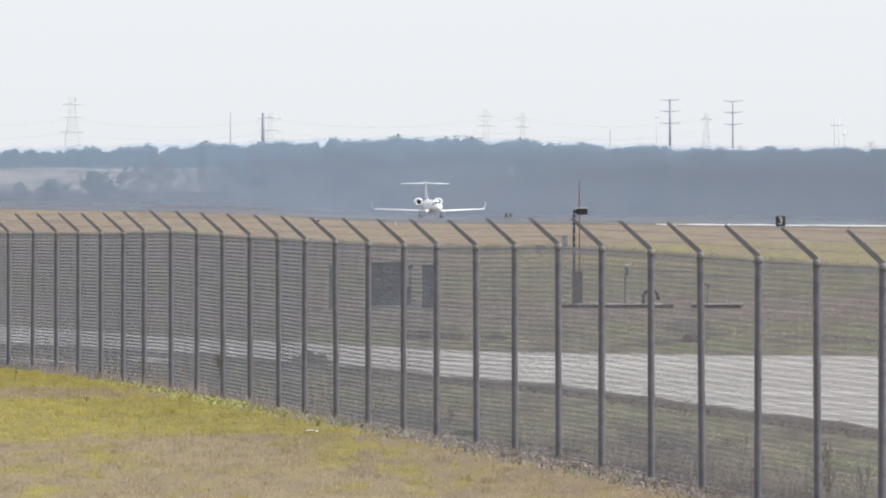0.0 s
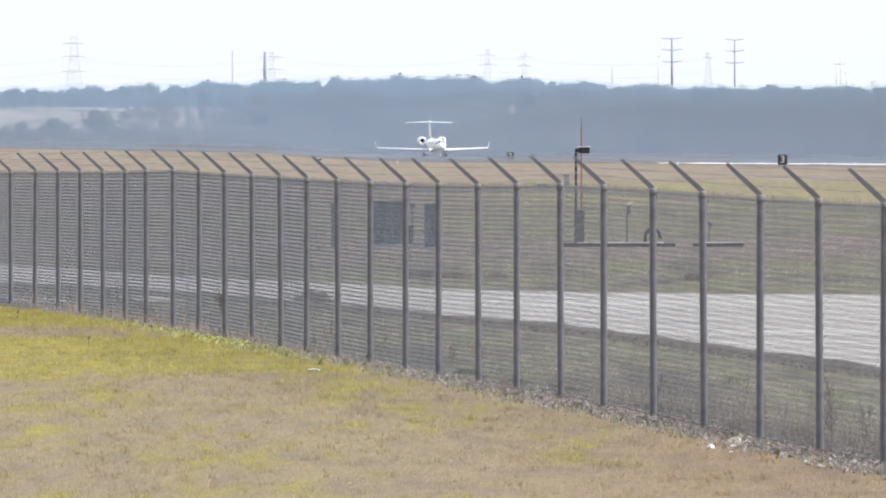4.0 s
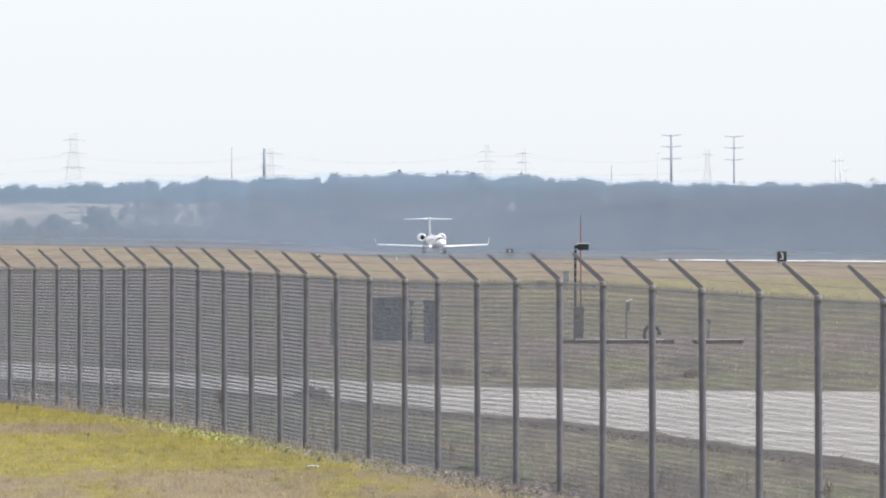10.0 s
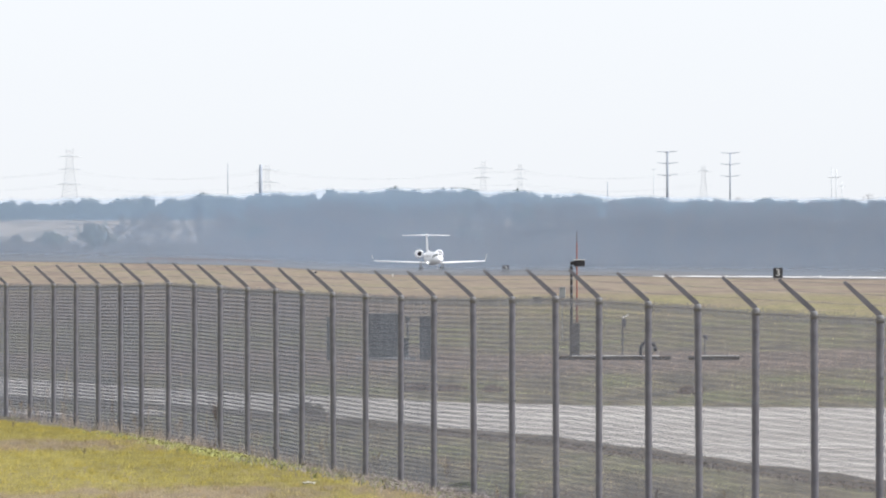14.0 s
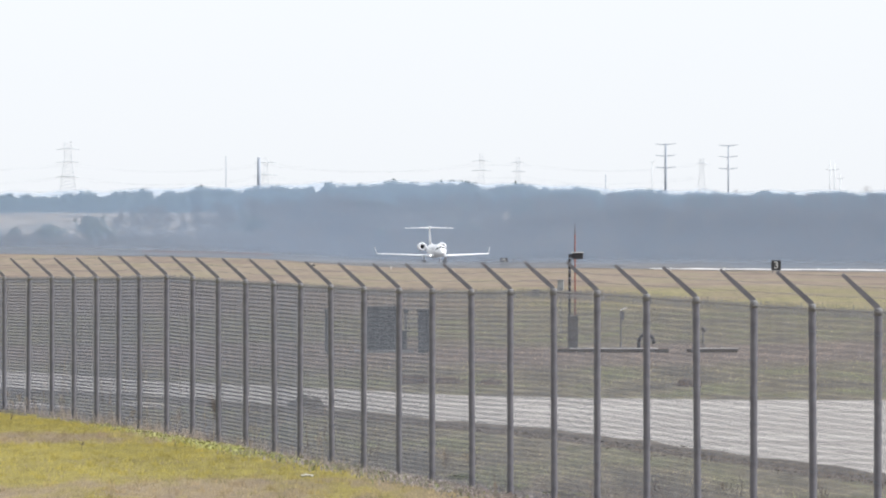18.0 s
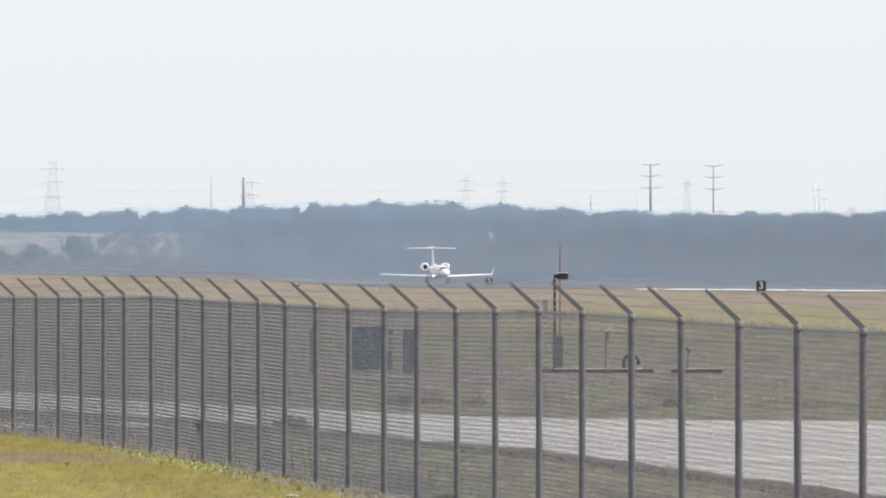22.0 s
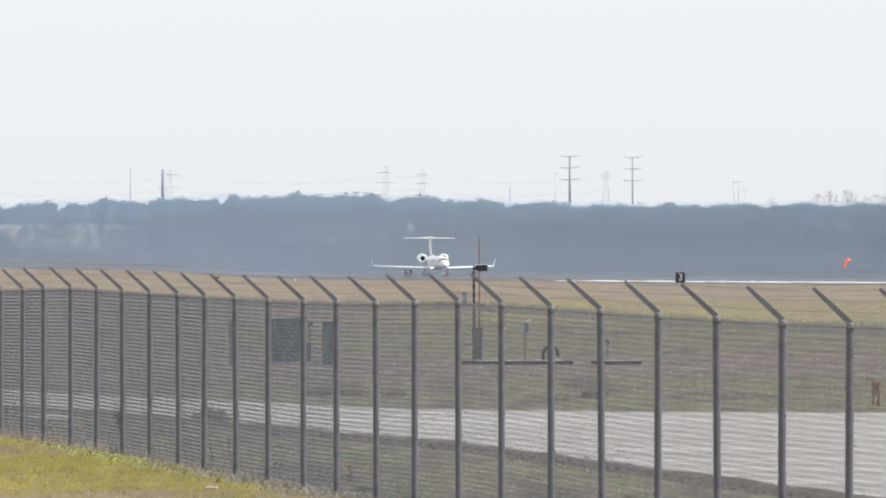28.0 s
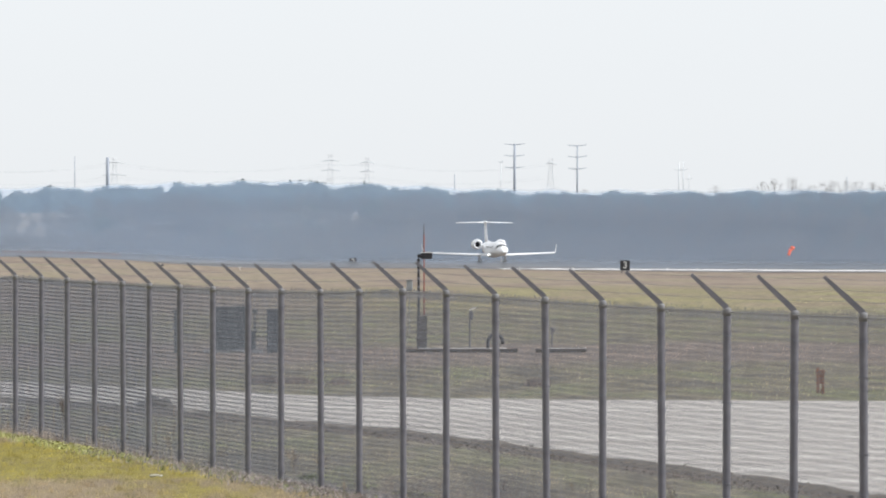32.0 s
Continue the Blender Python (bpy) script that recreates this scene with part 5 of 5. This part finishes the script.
def far_strip(rng, count):
    y = rng.triangular(112, 140, 166, count)
    y = y[np.sin(y * 1.1) + np.sin(y * 2.9 + 1) + rng.normal(0, 0.7, count) > -0.3]
    return np.array([post_place((137.0 - v) / 3.07).x for v in y]) + rng.normal(0.03, 0.12, len(y)), y


def behind_fence(rng, count):
    y = rng.uniform(70, 165, count)
    return fence_x(y) + rng.random(count) * 4.5, y


def debris_band(rng, count):
    y = rng.triangular(64, 84, 124, count)
    y = y[np.sin(y * 2.1) + np.sin(y * 5.3 + 1) + rng.normal(0, 0.7, count) > -0.5]      # in heaps, with gaps
    count = len(y)
    return fence_x(y) + rng.normal(0.02, 0.17, count) + 0.08 * np.sin(y * 1.3), y


def tangle_band(rng, count):
    y = rng.triangular(62, 76, 108, count)
    y = y[np.sin(y * 1.7) + np.sin(y * 4.1 + 2) + rng.normal(0, 0.6, count) > 0.1]
    return fence_x(y) + rng.uniform(0.05, 0.7, len(y)), y


def bright_band(rng, count):
    y = rng.triangular(118, 128, 146, count)
    return fence_x(y) - 0.1 - np.abs(rng.normal(0, 0.22, count)) * np.clip((y - 112) / 10, 0, 1), y


def road_lip(rng, count):
    edge = edge_line(ROAD_NEAR, 400)[rng.integers(110, 400, count)]
    off = rng.normal(0.2, 0.25, count)
    return edge[:, 0] - 0.9 * off, edge[:, 1] - 0.45 * off + rng.normal(0, 0.3, count)


def tussocks(rng, count):
    """Blades gathered into small tufts over the near bank."""
    cx, cy = near_bank(rng, 900)
    pick = rng.integers(0, len(cx), count)
    return cx[pick] + rng.normal(0, 0.035, count), cy[pick] + rng.normal(0, 0.09, count)


def loose_tufts(rng, count):
    """Wider ragged tufts on the nearer half of the bank."""
    cx, cy = near_bank(rng, 1100)
    keep = cy < 122
    cx, cy = cx[keep], cy[keep]
    size = rng.uniform(0.4, 1.5, len(cx))
    pick = rng.choice(len(cx), count, p=size / size.sum())
    return cx[pick] + rng.normal(0, 0.075, count) * size[pick], cy[pick] + rng.normal(0, 0.22, count) * size[pick]


def lying_sticks(seed, count, r, mat, name, label):
    """Dead stems that lie criss-cross along the foot of the fence."""
    rng = np.random.default_rng(seed)
    y = rng.triangular(66, 86, 122, count)
    x = fence_x(y) + rng.normal(-0.02, 0.2, count)
    a_, tilt, length = rng.uniform(0, 6.283, count), np.abs(rng.normal(0, 0.25, count)), rng.uniform(0.03, 0.15, count)
    p = np.stack([x, y, ground_z(x, y) + rng.uniform(0.005, 0.05, count)], 1)
    d = np.stack([np.cos(a_) * np.cos(tilt), np.sin(a_) * np.cos(tilt), np.sin(tilt)], 1) * length[:, None]
    tagged(sheet(name, *wires(np.stack([p, p + d], 1), rng.uniform(0.5, 1.3, count) * r), mat), label, "debris", kind="stuff")


def flakes(seed, count, region, s0, s1, mat, name, label, category):
    """Small bent scraps, each two triangles, strewn on the ground."""
    rng = np.random.default_rng(seed)
    x, y = region(rng, count)
    n = len(x)
    c = np.stack([x, y, ground_z(x, y) + rng.uniform(0.005, 0.04, n)], 1)[:, None]
    q = np.array([(-1, 0, 0), (0, -0.6, 0), (1, 0, 0), (0, 0.6, 0)])[None] * rng.uniform(s0, s1, n)[:, None, None]
    a_ = rng.uniform(0, 6.283, n)[:, None]
    v = np.stack([q[..., 0] * np.cos(a_) - q[..., 1] * np.sin(a_), q[..., 0] * np.sin(a_) + q[..., 1] * np.cos(a_), q[..., 2] + rng.uniform(0, s1, (n, 4))], -1) + c
    f = (np.arange(n)[:, None, None] * 4 + np.array([(0, 1, 2), (0, 2, 3)])[None]).reshape(-1, 3)
    tagged(sheet(name, v.reshape(-1, 3), f, mat), label, category, kind="stuff")


def build_grass():
    blades(31, 22000, tussocks, 0.04, 0.085, 0.0042, BLADES, "grass_tussocks", "small tussocks of taller winter grass", 0.9)
    lying_sticks(32, 1800, 0.0022, BRAMBLE, "fallen_sticks", "brown dead stems lying along the fence")
    lying_sticks(33, 3600, 0.0026, DEADLEAF, "pale_stems", "bleached dead stems lying along the fence")
    flakes(34, 2600, debris_band, 0.012, 0.035, CHIPS, "dead_leaves", "pale dead leaves and scraps along the fence", "leaves")
    flakes(35, 1600, road_lip, 0.012, 0.04, SOIL, "soil_clods", "dark crumbs of soil along the road's edge", "soil")
    flakes(36, 700, bright_band, 0.012, 0.03, BRIGHT, "clover_leaves", "fresh pale green leaves at the foot of the fence", "leaves")
    blades(11, 112000, near_bank, 0.013, 0.036, 0.0036, BLADES, "near_grass", "short dry tan and yellow-green winter grass", 0.9)
    blades(41, 11000, loose_tufts, 0.02, 0.06, 0.0045, OLIVE_TUFT, "olive_tufts", "ragged olive-green tufts in the dry turf", 1.1)
    blades(42, 7000, loose_tufts, 0.02, 0.055, 0.0042, STRAW_TUFT, "straw_tufts", "bleached straw-coloured tufts in the dry turf", 1.3)
    blades(12, 1600, near_bank, 0.05, 0.10, 0.003, BLADES, "dry_stems", "scattered dry straw-coloured grass stems", 0.7)
    blades(13, 9000, fence_strip, 0.02, 0.10, 0.006, DEADLEAF, "fence_weeds", "tangled dry weeds along the foot of the fence", 0.9)
    blades(16, 15000, debris_band, 0.015, 0.085, 0.005, DEADLEAF, "dead_weeds", "matted grey-mauve dead weeds along the fence", 3.0)
    blades(17, 1800, bright_band, 0.02, 0.07, 0.009, BRIGHT, "bright_grass", "fresh bright green grass at the foot of the fence", 0.9)
    blades(18, 9000, road_lip, 0.02, 0.08, 0.006, BRAMBLE, "lip_tufts", "dark ragged tufts along the road's edge", 1.0)
    blades(19, 15000, tangle_band, 0.10, 0.46, 0.0020, BRAMBLE, "weed_tangle", "grey-brown tangle of dead stems behind the fence", 0.8)
    blades(37, 3600, far_strip, 0.06, 0.26, 0.0028, STALK, "tall_dry_grass", "tall bleached grass standing along the fence", 0.6)
    blades(38, 1800, far_strip, 0.05, 0.22, 0.0030, BRAMBLE, "brown_weeds", "brown dead weeds standing along the fence", 0.6)
    blades(39, 2600, road_lip, 0.05, 0.13, 0.005, BRAMBLE, "lip_weeds", "taller dead tufts on the road's ragged edge", 0.8)
    blades(14, 2500, fence_strip, 0.03, 0.09, 0.010, GREENWEED, "green_weeds", "low green weeds at the foot of the fence", 0.9)
    blades(15, 24000, behind_fence, 0.02, 0.045, 0.008, BLADES, "verge_grass", "dull green-brown grass between fence and road", 0.8)


def past_road(rng, count):
    y = rng.uniform(172, 262, count)
    x = y * rng.uniform(-0.052, 0.07, count)
    keep = (x > 8) | (y > 186 + np.clip(-x, 0, 20) * 3.4)
    return x[keep], y[keep]


def far_field(rng, count):
    y = rng.uniform(262, 520, count)
    return y * rng.uniform(-0.052, 0.07, count), y


def dark_clumps(rng, count):
    """A few dark clumps of weeds past the road."""
    spots = np.array(((-0.62, 192.0), (-0.45, 192.5), (-0.28, 192.0), (0.10, 191.5), (0.30, 192.0), (1.1, 190.5), (5.2, 188.0)))
    pick = np.minimum(rng.integers(0, 12, count) % 9, 6)
    return spots[pick, 0] + rng.normal(0, 0.09, count), spots[pick, 1] + rng.normal(0, 0.35, count)


def build_field_tufts():
    blades(40, 5000, dark_clumps, 0.05, 0.17, 0.012, BRAMBLE, "dark_clumps", "dark clumps of dead weeds past the road", 0.8)
    blades(21, 14000, past_road, 0.02, 0.07, 0.012, BLADES, "field_tufts", "dull tufts of winter grass past the road", 0.9)
    blades(22, 3000, far_field, 0.02, 0.06, 0.03, BLADES, "far_field_tufts", "dull tufts of winter grass far out on the airfield", 0.9)


def weed(x, y, h, seed, mat, label):
    segs_, rad_ = bare_tree(seed, 0.7, 3)
    ob = thing("dry_weed", (x, y, gz(x, y)), label, "weed", "dry weeds")
    sheet("stem_tuft", *wires(segs_ * np.array([h * 0.7, h * 0.7, h]), np.maximum(rad_ * h * 0.35, 0.0017)), mat, ob)


def build_small_things():
    rng = random.Random(9)
    # soil heap at the road's edge
    ob = thing("soil_heap", (-2.35, 161.0, 0), "low dark heap of soil beside the road", "heap")
    bm = bmesh.new()
    bmesh.ops.create_icosphere(bm, subdivisions=4, radius=1.0)
    for v in bm.verts:
        k = noise.noise(v.co * 2.3) * 0.18 + noise.noise(v.co * 6) * 0.06
        v.co = Vector((v.co.x * 0.38 * (1 + k), v.co.y * 0.6 * (1 + k), max(v.co.z, -0.1) * 0.23 * (1 + 2 * k)))
    part("soil", bm, DIRT, ob, smooth=True)
    for i in range(26):
        n = rng.uniform(-7, 21)
        p = post_place(n)
        weed(p.x + rng.gauss(-0.05, 0.15), p.y, rng.uniform(0.18, 0.5), 200 + i, STALK, "tall dry grey weed at the foot of the fence")
    for i in range(30):
        n = rng.triangular(13, 22.5, 20)
        p = post_place(n)
        weed(p.x + rng.uniform(0.0, 0.5), p.y, rng.uniform(0.35, 0.75), 330 + i, BRAMBLE, "brown leafless bramble tangled behind the fence")
    p = post_place(2)
    weed(p.x - 0.03, p.y, 0.8, 300, BRAMBLE, "tall reddish-brown dead weed caught in the fence")
    weed(-4.97, 126.0, 0.18, 301, STALK, "single dry weed standing in the yellow-green grass")
    weed(-6.9, 146.0, 0.18, 302, STALK, "single dry weed standing in the yellow-green grass")
    # litter and pale rubble along the fence
    for i in range(70):
        n = rng.triangular(6, 21, 15)
        p = post_place(n)
        bm = bmesh.new()
        bmesh.ops.create_icosphere(bm, subdivisions=1, radius=1.0)
        s = rng.uniform(0.012, 0.04)
        for v in bm.verts:
            v.co = Vector((v.co.x * s * rng.uniform(0.8, 2.2), v.co.y * s * 1.5, v.co.z * s * rng.uniform(0.3, 0.9)))
        ob = part("stone", bm, STALK if rng.random() < 0.6 else LITTER)
        ob.matrix_world = pose(p.x + rng.gauss(-0.35, 0.2), p.y, 0.02, 0, 0, rng.uniform(0, 360))
        tagged(ob, "pale stone chip among the weeds", "stone", "rubble along the fence")
    # loose chips, too many to count
    gen = np.random.default_rng(17)
    y = gen.uniform(70, 112, 900)
    x = fence_x(y) + gen.normal(-0.22, 0.16, 900)
    size = gen.uniform(0.008, 0.028, 900)[:, None, None]
    tet = np.array([(1, 0, -0.3), (-0.6, 0.9, -0.3), (-0.6, -0.9, -0.3), (0.1, 0.1, 0.8)])
    v = np.stack([x, y, ground_z(x, y) + 0.01], 1)[:, None] + (tet[None] + gen.normal(0, 0.35, (900, 4, 3))) * size
    f = (np.arange(900)[:, None, None] * 4 + np.array([(0, 2, 1), (0, 1, 3), (1, 2, 3), (2, 0, 3)])[None]).reshape(-1, 3)
    tagged(sheet("stone_chips", v.reshape(-1, 3), f, CHIPS), "pale stone chips and trash along the fence", "rubble", kind="stuff")
    # pale slab on the verge, and a broken board at the foot of the fence
    for x, y, w in ((-7.2, 160.0, 0.95), (-5.35, 164.0, 0.72)):
        ob = part("concrete_slab", box(bmesh.new(), (0, 0, 0.0), (w, 5.0, 0.08), 0.015), CONCRETE)
        ob.matrix_world = pose(x, y, gz(x, y) + 0.02, 0, 0, 8)
        tagged(ob, "pale flat concrete slab lying on the verge", "slab", "slabs on the verge")
    bm = bmesh.new()
    loops = []
    for i in range(6):
        x = -0.13 + 0.052 * i
        h = 0.022 + 0.012 * noise.noise(Vector((i * 1.7, 0, 0)))
        loops.append([Vector((x, -0.05, 0.0)), Vector((x, 0.05, 0.01 * i)), Vector((x + 0.01, 0.045, 0.01 * i + 2 * h)), Vector((x, -0.05, 2 * h))])
    ob = part("broken_board", rings(bm, loops), BRAMBLE)
    ob.matrix_world = pose(0.72, 102.0, 0.06, 0, -12, 15)
    tagged(ob, "broken dark wooden board at the foot of the fence", "board")
    # leafy green weeds behind the fence
    for i, (x, y, w, h) in enumerate(((1.42, 104.0, 0.42, 0.09), (2.28, 97.5, 0.5, 0.10), (2.62, 95.0, 0.36, 0.09), (0.9, 107.0, 0.26, 0.08), (3.5, 90.0, 0.36, 0.08), (0.3, 112.0, 0.3, 0.07), (3.05, 92.5, 0.3, 0.08))):
        v, f = clump_tree(400 + i, 420, 15, 1.3, 0.0)
        ob = sheet("leafy_weed", v * np.array([w / 0.5, w / 0.5, h]), f, GREENWEED)
        ob.matrix_world = pose(x, y, gz(x, y))
        tagged(ob, "low leafy green weed behind the fence", "weed", "leafy weeds")
    # tall dead stalks and vines that climb the mesh
    gen = random.Random(23)
    for i in range(44):
        n = gen.triangular(-9, 9, -2)
        p = post_place(n)
        h = gen.uniform(0.4, 1.25)
        pts = [Vector((p.x + 0.05, p.y, gz(p.x, p.y) - 0.02))]
        for j in range(7):
            pts.append(Vector((p.x + 0.05 + gen.gauss(0, 0.02), p.y + gen.gauss(0, 0.16), pts[-1].z + h / 7)))
        ob = thing("climbing_stalk", pts[0], "thin dead grey vine climbing the chain-link mesh", "vine", "vines on the fence")
        part("stalk", tube(bmesh.new(), [q - pts[0] for q in pts], [0.006 - 0.0005 * j for j in range(8)], 4), STALK if i % 3 else BRAMBLE, ob)
    for x, y, w in ((-2.05, 136.0, 0.06), (-1.62, 111.5, 0.13), (5.2, 80.0, 0.12)):
        bm = bmesh.new()
        bmesh.ops.create_grid(bm, x_segments=8, y_segments=6, size=1.0)
        for v in bm.verts:
            v.co = Vector((v.co.x * w * 0.6, v.co.y * w, 0.03 + 0.03 * noise.noise(Vector((v.co.x * 3, v.co.y * 3, w * 50)))))
        bmesh.ops.solidify(bm, geom=bm.faces[:], thickness=0.004)
        ob = part("plastic_litter", bm, CREAM, smooth=True)
        ob.matrix_world = pose(x, y, gz(x, y) + 0.02)
        tagged(ob, "crumpled off-white plastic sheet lying in the grass", "litter", "litter")
    for x, y, w, h in ((2.80, 87.5, 0.07, 0.065), (2.92, 87.4, 0.045, 0.045), (3.72, 82.2, 0.035, 0.04)):
        bm = bmesh.new()
        bmesh.ops.create_icosphere(bm, subdivisions=3, radius=1.0)
        for v in bm.verts:
            k = 1 + 0.55 * noise.noise(v.co * 2.1 + Vector((x * 9, 0, 0))) + 0.2 * noise.noise(v.co * 6)
            v.co = Vector((v.co.x * w * k, v.co.y * 0.09 * k, max(-0.2, v.co.z * k) * h))
        ob = part("plastic_bag", bm, CREAM)
        ob.matrix_world = pose(x, y, gz(x, y) + 0.01)
        tagged(ob, "crumpled off-white plastic bag lying among the weeds", "bag", "litter")


build_fence()
build_equipment()
build_runway_things()
build_barricades()
JET = build_jet()
build_grass()
build_field_tufts()
build_small_things()


# ---- what moves: the jet creeps, then begins its take-off run ----
RUN = [(0, 0.3), (2, 2.2), (6, 3.0), (9, 3.5), (12, 4.4), (14.5, 5.8), (16.5, 8.0), (17.5, 11.6), (18.5, 14.7), (19.5, 19.5), (20.5, 26.7), (21.5, 34.9), (22.5, 45.8), (23.5, 56.0), (24.5, 71.5), (25.5, 91.5), (27.5, 138.2), (28.5, 164.4), (29.5, 193.8), (30.5, 229.5), (31.5, 266.2), (32, 286.7)]


def motions():
    rows = []
    for t, s in RUN:
        x, y = -3.58 + s * math.sin(radians(7.5)), 1835 - s * math.cos(radians(7.5))
        rows.append((t, pose(x, y, gz(x, y) + 0.06, 0, 0, 6.2)))
    walk(JET, rows)


motions()
